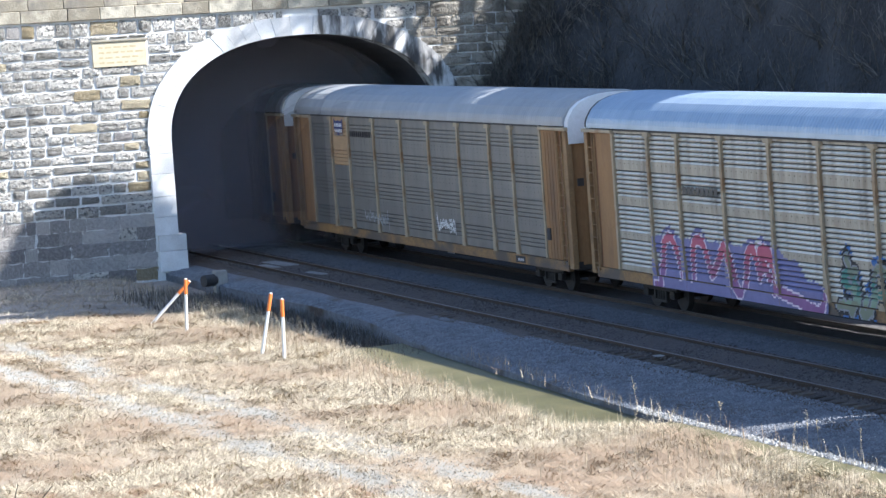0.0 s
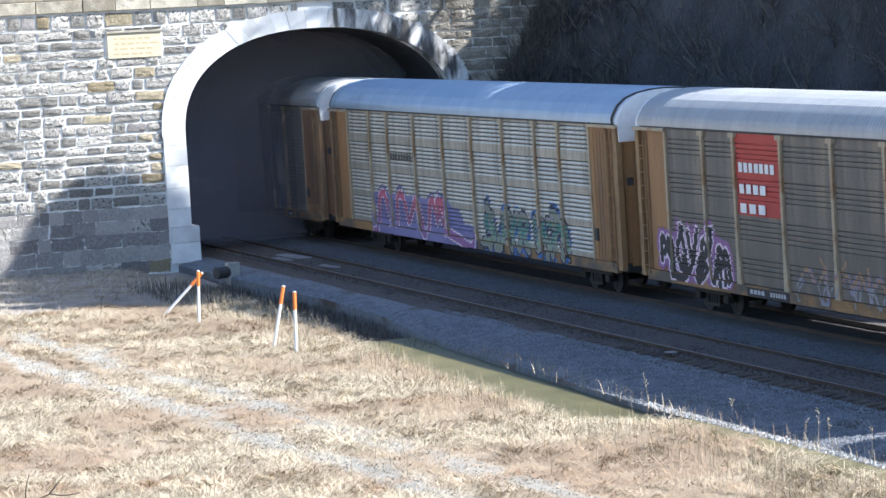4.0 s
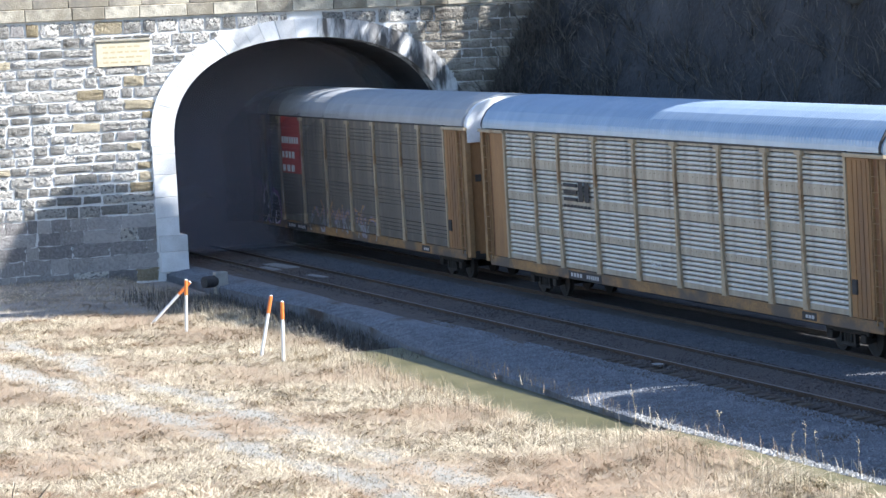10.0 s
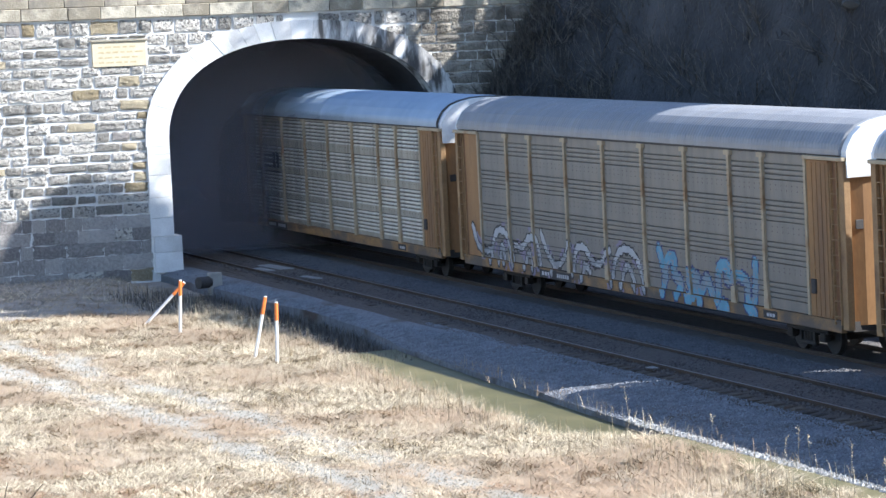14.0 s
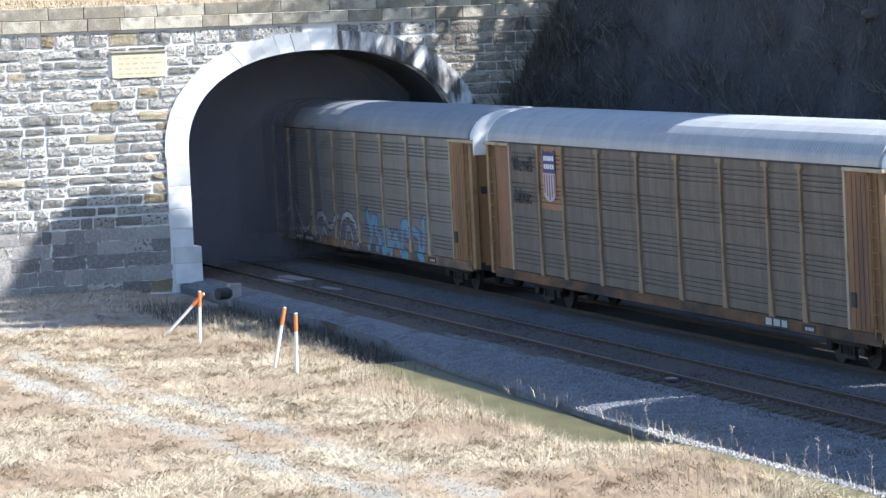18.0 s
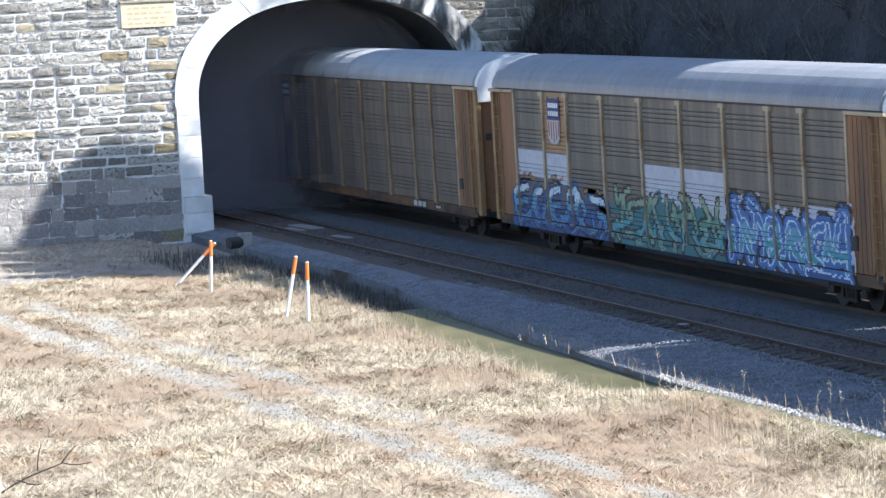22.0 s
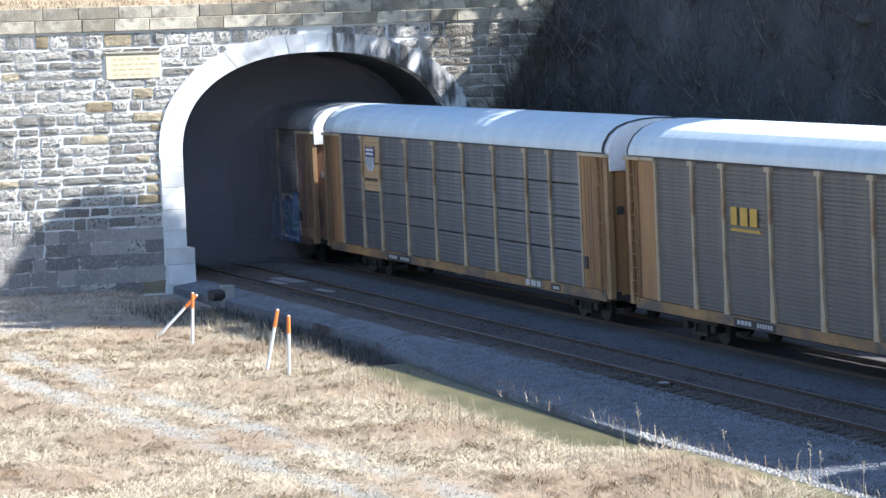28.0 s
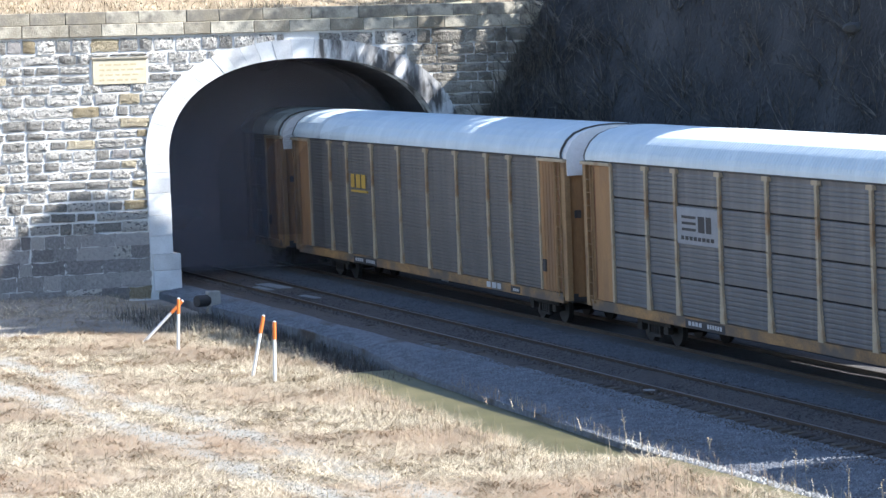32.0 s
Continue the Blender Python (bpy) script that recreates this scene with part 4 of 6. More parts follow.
def ribbon(bm, pts, width, x):
    """A painted stroke through (y, z) points on the plane x."""
    pts = [Vector(p) for p in pts]
    left, right = [], []
    for i, p in enumerate(pts):
        d = (pts[min(i + 1, len(pts) - 1)] - pts[max(i - 1, 0)])
        d = d.normalized() if d.length > 1e-6 else Vector((1, 0))
        n_ = Vector((-d.y, d.x)) * width / 2
        left.append(bm.verts.new((x, p.x + n_.x, p.y + n_.y)))
        right.append(bm.verts.new((x, p.x - n_.x, p.y - n_.y)))
    for i in range(len(pts) - 1):
        bm.faces.new((left[i], left[i + 1], right[i + 1], right[i]))


def patch(bm, pts, x):
    bm.faces.new([bm.verts.new((x, y, z)) for y, z in pts])


def bend(pts, k=5):
    """Rounds a stroke by quadratic steps between the midpoints."""
    if len(pts) < 3:
        return pts
    out = [pts[0]]
    for a, b, c in zip(pts, pts[1:], pts[2:]):
        a, b, c = Vector(a), Vector(b), Vector(c)
        s, e = (a + b) / 2, (b + c) / 2
        for i in range(k):
            t = i / k
            out.append(tuple((1 - t) ** 2 * s + 2 * t * (1 - t) * b + t * t * e))
    return out + [pts[-1]]


def relief_rows(style, z0, z1):
    """Strips of the car's side between two heights, as (low, high, x low, x high): the sill, then the sheet with its louvers."""
    rows = []
    if z0 < DECK - 0.012:
        n = max(1, round((DECK - 0.012 - z0) / 0.045))
        for k in range(n):
            rows.append((z0 + (DECK - 0.012 - z0) * k / n, z0 + (DECK - 0.012 - z0) * (k + 1) / n, -SIDE - 0.034, -SIDE - 0.034))
    pr = panel_profile(style)
    for (a, da), (b, db) in zip(pr, pr[1:]):
        if b - a < 1e-4 or a > z1 or (style == "bold" and da == db and da > 0.045):
            continue
        n = max(1, round((b - a) / 0.045))
        for k in range(n):
            f, g = k / n, (k + 1) / n
            if a + (b - a) * f < z1:
                rows.append((a + (b - a) * f, a + (b - a) * g, -SIDE + 0.024 + da + (db - da) * f, -SIDE + 0.024 + da + (db - da) * g))
    return rows


def ripple(y, z, s, seed):
    """Cheap smooth noise on arrays, about -1 to 1."""
    return (np.sin(y * s * 1.7 + seed * 2.1 + 1.3 * np.sin(z * s + seed)) + np.sin(z * s * 2.3 + seed * 1.3 + 1.1 * np.sin(y * s * 0.8))) * 0.5


def graffiti(car, style, y0, y1, z0, z1, strokes, wide, fills, rims, seed, back=None, shine=None, label="spray-painted graffiti", top=None, tangle=0):
    """Spray paint that lies on the sheet, the posts and the sill: bodies of strokes in bands of colour, rims outwards, a ragged backing.
    Strokes run in shares of the piece, from its front end and its foot."""
    rows = relief_rows(style, z0, z1 + 0.35)
    cols = np.arange(max(y0, y1) + 0.3, min(y0, y1) - 0.5, -0.042)
    yc = (cols[:-1] + cols[1:]) / 2
    zc = np.array([(r[0] + r[1]) / 2 for r in rows])
    Y, Z = np.meshgrid(yc, zc)
    P = np.stack([Y + 0.03 * ripple(Y, Z, 9.0, seed), Z + 0.025 * ripple(Y, Z, 11.0, seed + 3)], -1)
    span, high = y1 - y0, z1 - z0
    D = np.full(Y.shape, 9.0)
    rng = random.Random(seed)
    strokes = list(strokes)
    for k in range(tangle):
        u, v = (k + rng.random()) / tangle, rng.uniform(0.1, 0.5)
        st = [(u, v)]
        for j in range(rng.choice((2, 3))):
            u, v = u + rng.uniform(-1.2, 1.4) * high / abs(span) * 0.4, min(1.0, max(0.02, v + rng.choice((-1, 1)) * rng.uniform(0.25, 0.6)))
            st.append((min(0.99, max(0.01, u)), v))
        strokes.append(st)
    for st in strokes:
        pts = [Vector((y0 + span * u, z0 + high * v)) for u, v in st]
        pts = bend(pts, 4)
        for p, q in zip(pts, pts[1:]):
            p, q = np.array(p), np.array(q)
            d = q - p
            t = np.clip(((P - p) @ d) / max(1e-9, d @ d), 0, 1)
            D = np.minimum(D, np.linalg.norm(P - p - t[..., None] * d, axis=-1))
    V = (Z - z0) / high
    cls = np.full(Y.shape, -1)
    names = []

    def colour(name):
        if name not in names:
            names.append(name)
        return names.index(name)

    if back:
        U = (Y - y0) / span
        crest = top(U) if top else 0.86 + 0 * U
        body = (V < crest + 0.13 * ripple(Y, Z, 4.1, seed) + 0.07 * ripple(Y, Z, 17.0, seed)) & (U > 0.01 + 0.03 * ripple(Z, Y, 5.0, seed)) & (U < 0.99 + 0.03 * ripple(Z, Y, 6.0, seed))
        cls[body] = colour(back)
    reach = wide + sum(w for w, c, p in rims)
    for w, c, patchy in rims[::-1]:
        m = (D < reach) & (ripple(Y, Z, 3.3, seed + w * 40) > patchy * 2 - 1 if patchy else True)
        cls[m] = colour(c)
        reach -= w
    k = np.clip(((V * 1.05 + 0.12 * ripple(Y, Z, 6.0, seed)) * len(fills)).astype(int), 0, len(fills) - 1)
    ids = np.array([colour(c) for c in fills])
    m = D < wide
    cls[m] = ids[k][m]
    if shine:
        m = (np.abs(D - wide * 0.5) < 0.02) & (ripple(Y, Z, 5.0, seed + 9) > -0.1)
        cls[m] = colour(shine)
    posts = BAYS[1:-1]
    near = np.zeros(Y.shape, bool)
    for p in posts:
        foot = np.clip((1.9 - Z) / 0.85, 0, 1)
        near |= (Y - p < 0.07 + 0.035 * foot) & (Y - p > -0.07 - 0.13 * foot)
    near |= np.abs(Y) > 11.36
    data = {}
    for j, (za, zb, xa, xb) in enumerate(rows):
        i = 0
        while i < len(yc):
            c, n_ = cls[j, i], near[j, i]
            e = i
            while e < len(yc) and cls[j, e] == c and near[j, e] == n_:
                e += 1
            if c >= 0:
                vs, fs = data.setdefault(c, ([], []))
                b = len(vs)
                fa, fb = (-SIDE - 0.041, -SIDE - 0.041) if n_ else (xa, xb)
                vs += [(fa, cols[i], za), (fa, cols[e], za), (fb, cols[e], zb), (fb, cols[i], zb)]
                fs.append((b, b + 3, b + 2, b + 1))
            i = e
    for c, (vs, fs) in data.items():
        tagged(part("graffiti_paint", sheet_mesh("graffiti_paint", vs, fs, PAINT[names[c]]), None, car, label), kind="stuff")


def coat(car, name, style, y0, y1, z0, z1, col, label):
    """A plain coat of paint between two posts, that follows the louvers."""
    vs, fs = [], []
    for za, zb, xa, xb in relief_rows(style, DECK, z1):
        if za < z0 - 0.03 or zb > z1 + 0.03:
            continue
        if not vs:
            vs += [(xa + 0.003, y1, za), (xa + 0.003, y0, za)]
        b = len(vs)
        vs += [(xb + 0.003, y1, zb), (xb + 0.003, y0, zb)]
        fs.append((b - 2, b, b + 1, b - 1))
    part(name, sheet_mesh(name, vs, fs, PAINT[col]), None, car, label)


def tag_scrawl(car, y0, y1, z0, z1, col, seed, lines=2):
    rng = random.Random(seed)
    bm = bmesh.new()
    for k in range(lines):
        pts, y, up = [], y0, True
        while (y - y1) * (1 if y1 < y0 else -1) > 0:
            pts.append((y, (rng.uniform(0.55, 1) if up else rng.uniform(0, 0.4)) * (z1 - z0) + z0))
            y += (-1 if y1 < y0 else 1) * rng.uniform(0.08, 0.22)
            up = not up
        if len(pts) > 3:
            ribbon(bm, bend(pts, 3), 0.035, -SIDE - 0.042 - 0.001 * k)
    part("paint_tag", bm, PAINT[col], car, "thin spray-painted tag")


def decal(car, name, y0, y1, z0, z1, col, lift=0.0, label=""):
    bm = bmesh.new()
    box(bm, -SIDE - 0.004 - lift, -SIDE + 0.03, y0, y1, z0, z1)
    return part(name, bm, PAINT[col] if isinstance(col, str) else col, car, label)


def bars(car, y0, y1, z, h, col, words, seed, lift=0.004):
    """A line of writing as plain bars, from y0 towards the rear."""
    rng = random.Random(seed)
    bm = bmesh.new()
    y, step = y0, (y0 - y1) / words
    for k in range(words):
        box(bm, -SIDE - 0.006 - lift, -SIDE - 0.002 - lift, y - step * rng.uniform(0.66, 0.82), y, z, z + h)
        y -= step
    part("lettering", bm, PAINT[col], car, "line of worn lettering")


def emblem(car, style, top, mid, low, foot, board, stripe):
    """Shield on a tan board that fills the second bay: a dark blue field with two pale lines, and stripes below it."""
    coat(car, "logo_board", style, 7.11, 8.93, foot, 4.84, board, "tan logo board")
    c, h = 8.1, 0.5
    bm = bmesh.new()
    patch(bm, [(c + h, mid), (c + h, top - 0.14), (c + h * 0.96, top), (c + h * 0.55, top - 0.1), (c, top - 0.06), (c - h * 0.55, top - 0.1), (c - h * 0.96, top), (c - h, top - 0.14), (c - h, mid)], -SIDE - 0.008)
    sh = part("shield", bm, PAINT["navy"], car, "dark blue shield emblem")
    bm = bmesh.new()
    for f in (0.16, 0.5):
        for k in range(5):
            z = mid + (top - mid) * f
            box(bm, -SIDE - 0.012, -SIDE - 0.009, c - h * 0.8 + 0.17 * k, c - h * 0.8 + 0.17 * k + 0.125, z, z + (top - mid) * 0.2)
    tagged(part("letter_bar", bm, PAINT["white"], sh, "two lines of white lettering"), kind="stuff")
    bm = bmesh.new()
    patch(bm, [(c + h, mid - 0.02), (c - h, mid - 0.02), (c - h * 0.97, low + 0.22), (c - h * 0.6, low + 0.06), (c, low), (c + h * 0.6, low + 0.06), (c + h * 0.97, low + 0.22)], -SIDE - 0.008)
    part("shield_field", bm, PAINT["grey"], sh, "pale lower field of the shield")
    for k in range(5):
        y = c - h * 0.88 + 0.2 * k
        drop = 0.2 * abs(k - 2) / 2
        part("stripe", boxed(-SIDE - 0.012, -SIDE - 0.0085, y - 0.01, y + 0.075, low + 0.05 + drop, mid - 0.05), PAINT[stripe], sh)


# strokes of the painted pieces, in shares of their length and height
VIOLET = [[(.05, .3), (.06, .9), (.12, 1.0), (.17, .28)], [(.24, .3), (.24, .9), (.30, 1.05), (.35, .35)], [(.35, .35), (.40, .65), (.44, 1.05), (.49, .28)],
          [(.55, .28), (.56, .8), (.60, 1.0), (.63, .45)], [(.63, .45), (.67, 1.0), (.71, .75), (.72, .25)], [(.74, .25), (.82, .16), (.92, .06)]]
MOSSY = [[(.16, .78), (.07, .7), (.08, .5), (.18, .45), (.17, .2), (.05, .18)], [(.27, .15), (.27, .7), (.32, .9), (.38, .75), (.39, .15)], [(.28, .45), (.38, .45)],
         [(.47, .15), (.46, .8), (.54, .85), (.56, .55), (.48, .5), (.58, .15)], [(.64, .8), (.65, .3), (.70, .2), (.73, .75)], [(.78, .8), (.97, .72)], [(.86, .75), (.84, .15)], [(.92, .45), (.95, .12)]]
SPIKY = [[(.06, .5), (.14, .85), (.16, .1)], [(.3, .95), (.18, .5), (.32, .1)], [(.38, .9), (.44, .2), (.52, .95)], [(.58, .1), (.58, .85), (.7, .75), (.6, .5), (.72, .3), (.58, .12)], [(.78, .1), (.84, .9), (.94, .1)], [(.78, .42), (.92, .42)]]
FAINT = [[(.02, .3), (.1, .9), (.16, .3), (.22, .8)], [(.3, .2), (.36, .9), (.42, .2)], [(.45, .8), (.5, .3), (.58, .9), (.62, .2)], [(.66, .9), (.76, .7), (.68, .5), (.78, .25)], [(.84, .2), (.86, .7), (.97, .6)]]
WAVE = [[(.0, .95), (.02, .55), (.06, .35), (.10, .42)], [(.10, .15), (.11, .65), (.15, .98), (.20, .88), (.235, .5), (.24, .15)], [(.155, .15), (.16, .5), (.175, .62), (.185, .15)],
        [(.25, .62), (.29, .55), (.34, .92), (.385, .85), (.40, .3)], [(.31, .15), (.325, .5), (.355, .5), (.36, .15)], [(.41, 1.0), (.45, .45), (.50, .25), (.55, .6), (.57, .85)],
        [(.47, .12), (.48, .3)], [(.59, .18), (.60, .8), (.66, .85), (.69, .5), (.74, .5), (.79, .85)], [(.64, .12), (.65, .5), (.68, .3)], [(.80, .12), (.81, .65), (.86, .98), (.93, .85), (.97, .12)],
        [(.85, .12), (.86, .5), (.89, .62), (.92, .12)]]
PALE = [[(.05, .15), (.08, .85), (.2, .9), (.14, .55), (.26, .4), (.2, .15)], [(.33, .6), (.38, .2)], [(.45, .25), (.5, .65), (.56, .3)], [(.62, .2), (.62, .9), (.76, .85), (.68, .55), (.84, .75), (.92, .6), (.9, .2), (.99, .05)]]
BLUE = [[(.16, .85), (.04, .8), (.03, .5), (.05, .18), (.17, .2)], [(.04, .5), (.14, .54)], [(.31, .82), (.22, .72), (.21, .32), (.33, .18)], [(.5, .88), (.39, .82), (.40, .22), (.52, .18)], [(.40, .52), (.49, .54)],
        [(.58, .1), (.58, .92), (.7, .82), (.69, .58), (.59, .52)], [(.64, .52), (.76, .1), (.86, .14)], [(.82, .8), (.97, .72)], [(.88, .5), (.98, .42)]]
CROWN = [[(.08, 1.0), (.13, 1.13), (.16, 1.0), (.2, 1.14), (.24, .98)], [(.4, 1.02), (.45, 1.16), (.49, 1.02), (.54, 1.14)], [(.76, .92), (.84, .98), (.96, .9)], [(.9, .62), (.99, .58)]]
TEAL = [[(.05, .3), (.22, .5), (.12, .72), (.32, .82)], [(.12, .18), (.3, .22), (.36, .9)], [(.36, .9), (.42, .42), (.46, .16)], [(.5, .92), (.5, .34), (.6, .2)], [(.54, .62), (.7, .68)], [(.64, .1), (.66, .72)], [(.9, .62), (.74, .58), (.86, .42), (.74, .24), (.92, .2)]]
ROYAL = [[(.08, .25), (.1, .85), (.2, .3), (.23, .9)], [(.3, .2), (.31, .82), (.42, .76), (.4, .4), (.31, .42)], [(.48, .2), (.49, .82), (.6, .66), (.5, .46), (.62, .16)], [(.78, .8), (.68, .7), (.66, .3), (.76, .2)], [(.82, .8), (.83, .34), (.97, .4)], [(.66, .06), (.99, .0)]]


SPECS = {
    "lead": dict(style="louver", side="galv_dull", roof="roof_grey", post="post_dull", frame="rust_orange", label="grimy galvanised autorack car inside the tunnel mouth"),
    "A": dict(style="louver", side="galv_grey", roof="roof_pale", post="post", frame="orange", label="grey louvered autorack car with a small shield board"),
    "B": dict(style="bold", side="galv", roof="roof_mid", post="post", frame="orange", label="bright louvered autorack car with violet graffiti"),
    "C": dict(style="louver", side="galv_dull", roof="roof_pale", post="post", frame="orange", label="dull louvered autorack car with a red name board"),
    "D": dict(style="bold", side="galv", roof="roof_mid", post="post", frame="orange", label="bright louvered autorack car with a black horse-head style logo"),
    "E": dict(style="louver", side="galv_grey", roof="roof_grey", post="post", frame="orange", label="grey louvered autorack car with white outlined graffiti"),
    "F": dict(style="louver", side="galv_brown", roof="roof_pale", post="post_dull", frame="rust_orange", label="brown grimy louvered autorack car with a faded shield board"),
    "G": dict(style="louver", side="galv_dull", roof="roof_grey", post="post", frame="rust_orange", label="dull autorack car with blue and teal graffiti and primer patches"),
    "H": dict(style="slotted", side="galv_new", roof="roof_white", post="post", frame="orange", label="newer blue-grey autorack car with slotted panels and a shield board"),
    "I": dict(style="ribbed", side="galv_dark", roof="roof_white", post="post", frame="orange", label="dark grey ribbed autorack car with a small yellow logo"),
    "J": dict(style="slotted", side="galv_new", roof="roof_white", post="post", frame="orange", label="newer blue-grey autorack car with slotted panels and a white logo board"),
    "tail": dict(style="slotted", side="galv_new", roof="roof_white", post="post", frame="orange", label="blue-grey autorack car following in the train"),
}


def autorack(key):
    sp = SPECS[key]
    side, roof, post, frame_m = (M[sp[k]] for k in ("side", "roof", "post", "frame"))
    car = thing("autorack_car", sp["label"], "rail car", "cars of the train")
    # sides
    for a, b in zip(BAYS, BAYS[1:]):
        w = a - b
        o = part("side_panel", cached(("panel", sp["style"], round(w, 2), sp["side"]), lambda: panel_mesh(sp["style"], w, side)), None, car)
        o.matrix_basis = pose(0, (a + b) / 2, 0)
    pm = cached(("post", sp["post"]), lambda: post_mesh(post))
    for y in BAYS[1:-1]:
        part("post", pm, None, car).matrix_basis = pose(0, y, 0)
    part("far_side", cached(("far", sp["side"]), lambda: mesh_from(boxed(SIDE - 0.12, SIDE, -13.4, 13.4, DECK, EAVE), side, "far_side")), None, car)
    part("roof", cached(("roof", sp["roof"]), lambda: roof_mesh(roof)), None, car, "ribbed steel roof")
    # solid dark strip in place of the shaded gap below the roof
    bm = bmesh.new()
    box(bm, -SIDE + 0.0, -SIDE + 0.06, -11.44, 11.44, EAVE - 0.055, EAVE - 0.01)
    part("eave_strip", cached(("strip",), lambda b=bm: mesh_from(b, M["dark"], "eave_strip")), None, car, "dark strip drawn in for the shaded gap under the eave")
    # frame
    def sill():
        b = bmesh.new()
        box(b, -SIDE - 0.01, -SIDE + 0.14, -13.1, 13.1, SILL, DECK - 0.012, 0.012)
        box(b, -SIDE - 0.03, -SIDE + 0.14, -13.1, 13.1, DECK - 0.05, DECK - 0.01)
        return mesh_from(b, M["sill" if sp["frame"] == "orange" else "sill_dark"], "side_sill")
    part("side_sill", cached(("sill", sp["frame"]), sill), None, car, "orange side sill")
    part("deck", cached(("deck",), lambda: mesh_from(boxed(-SIDE + 0.16, SIDE, -13.4, 13.4, 0.80, DECK - 0.02), M["dark"], "deck")), None, car, "dark underframe deck")
    part("center_sill", cached(("center",), lambda: mesh_from(boxed(-0.35, 0.35, -13.6, 13.6, 0.55, 0.79), M["dark"], "center_sill")), None, car)
    # ends
    for s in (-1, 1):
        def end_panel(s=s):
            b = bmesh.new()
            box(b, -SIDE - 0.0, -SIDE + 0.1, s * 11.51, s * 12.62, DECK, EAVE - 0.14, 0.01)
            if s < 0:
                for q in (11.78, 12.02, 12.26, 12.5):
                    box(b, -SIDE - 0.014, -SIDE + 0.02, s * q - 0.03, s * q + 0.03, DECK + 0.02, EAVE - 0.2)
            box(b, -SIDE - 0.012, -SIDE + 0.02, s * 11.72, s * 12.3, 2.2, 2.23)
            box(b, -SIDE - 0.012, -SIDE + 0.02, s * 11.72, s * 12.3, 3.3, 3.33)
            return mesh_from(b, frame_m, "end_panel")
        part("end_panel", cached(("endp", s, sp["frame"]), end_panel), None, car, "plain orange end panel")
        part("door_track", cached(("track", s), lambda: mesh_from(boxed(-SIDE + 0.06, -SIDE + 0.16, s * 12.63, s * 13.19, DECK, EAVE - 0.14), M["rust_orange"], "door_track")), None, car, "rusty recessed door track")
        for q in (12.72,):
            part("lock_rod", cached(("rod", s, q), lambda: mesh_from(tube(bmesh.new(), (-SIDE - 0.02, s * q, DECK + 0.1), (-SIDE - 0.02, s * q, EAVE - 0.2), 0.022), M["ladder"], "lock_rod")), None, car, "thin vertical lock rod")
        part("brake_box", cached(("brake", s), lambda: mesh_from(boxed(-SIDE - 0.05, -SIDE + 0.02, s * 11.62, s * 11.86, 1.6, 1.95, 0.02), M["dark"], "brake_box")), None, car, "small dark equipment box") if s < 0 else None
        part("corner_post", cached(("corner", s, sp["frame"]), lambda: mesh_from(boxed(-SIDE - 0.01, -SIDE + 0.16, s * 13.2, s * 13.5, 0.85, EAVE - 0.12, 0.012), M["ladder"], "corner_post")), None, car)
        part("header", cached(("header", s), lambda: mesh_from(boxed(-SIDE - 0.07, -SIDE + 0.2, s * 11.42, s * 13.54, EAVE - 0.13, EAVE - 0.035, 0.012), M["post"], "header")), None, car, "tan header beam")
        part("end_post", cached(("endpost", s), lambda: mesh_from(boxed(-SIDE - 0.03, -SIDE + 0.06, s * 11.38, s * 11.5, DECK, EAVE - 0.12), M["post"], "end_post")), None, car)
        la = part("ladder", cached(("ladder", sp["frame"]), lambda: ladder_mesh(M["ladder"])), None, car, "side ladder with round rungs")
        la.matrix_basis = pose(0, s * 13.02, 0)
        part("far_corner", cached(("farc", s, sp["frame"]), lambda: mesh_from(boxed(SIDE - 0.18, SIDE - 0.01, s * 13.41, s * 13.5, 0.85, EAVE - 0.1), frame_m, "far_corner")), None, car)

        def door(s=s):
            # two leaves that bow outward
            pts = [(-1.5, 13.2), (-1.42, 13.34), (-1.1, 13.46), (-0.5, 13.52), (0.5, 13.52), (1.1, 13.46), (1.42, 13.34), (1.5, 13.2)]
            n = len(pts)
            vs = [(x, s * y, z) for z in (0.95, 4.44) for x, y in pts] 
            fs = [(i, i + 1, n + i + 1, n + i) for i in range(n - 1)]
            return sheet_mesh("end_door", vs, fs, frame_m)
        part("end_door", cached(("door", s, sp["frame"]), door), None, car, "bowed orange end door")
        part("vent_plate", cached(("vent", s), lambda: mesh_from(boxed(-1.32, -1.12, s * 13.44, s * 13.475, 3.2, 3.42, 0.01), M["dark"], "vent_plate")), None, car, "small black vent plate")
        part("gable_plate", cached(("gable", s), lambda: gable_mesh(M["gable"], min(s * 13.3, s * 13.56), max(s * 13.3, s * 13.56))), None, car, "white upper end plate")
        if sp["roof"] in ("roof_white", "roof_mid"):
            pts = [(x * 1.012, z + 0.012) for x, z in ROOF] + [(x * 0.98, z - 0.03) for x, z in ROOF[::-1]]
            part("end_seam", cached(("seam", s), lambda: extrude_profile(pts, min(s * 13.26, s * 13.31), max(s * 13.26, s * 13.31), M["dark"], "end_seam")), None, car, "black rubber roof seam")
        part("coupler", cached(("coupler", s), lambda: mesh_from(box(boxed(-0.12, 0.12, s * 13.6, s * 14.05, 0.68, 0.9, 0.02), -0.2, 0.2, s * 14.0, s * 14.2, 0.62, 0.95, 0.03), M["dark"], "coupler")), None, car)
        tk = part("truck", cached(("truck",), lambda: side_frame_mesh(M["truck_iron"])), None, car, "dark cast steel truck")
        tk.matrix_basis = pose(0, s * 10.06, 0)
        for y in (-0.9, 0.9):
            wh = part("wheelset", cached(("wheel",), lambda: wheel_mesh(M["truck_iron"])), None, tk)
            wh.matrix_basis = pose(0, y, 0.42)
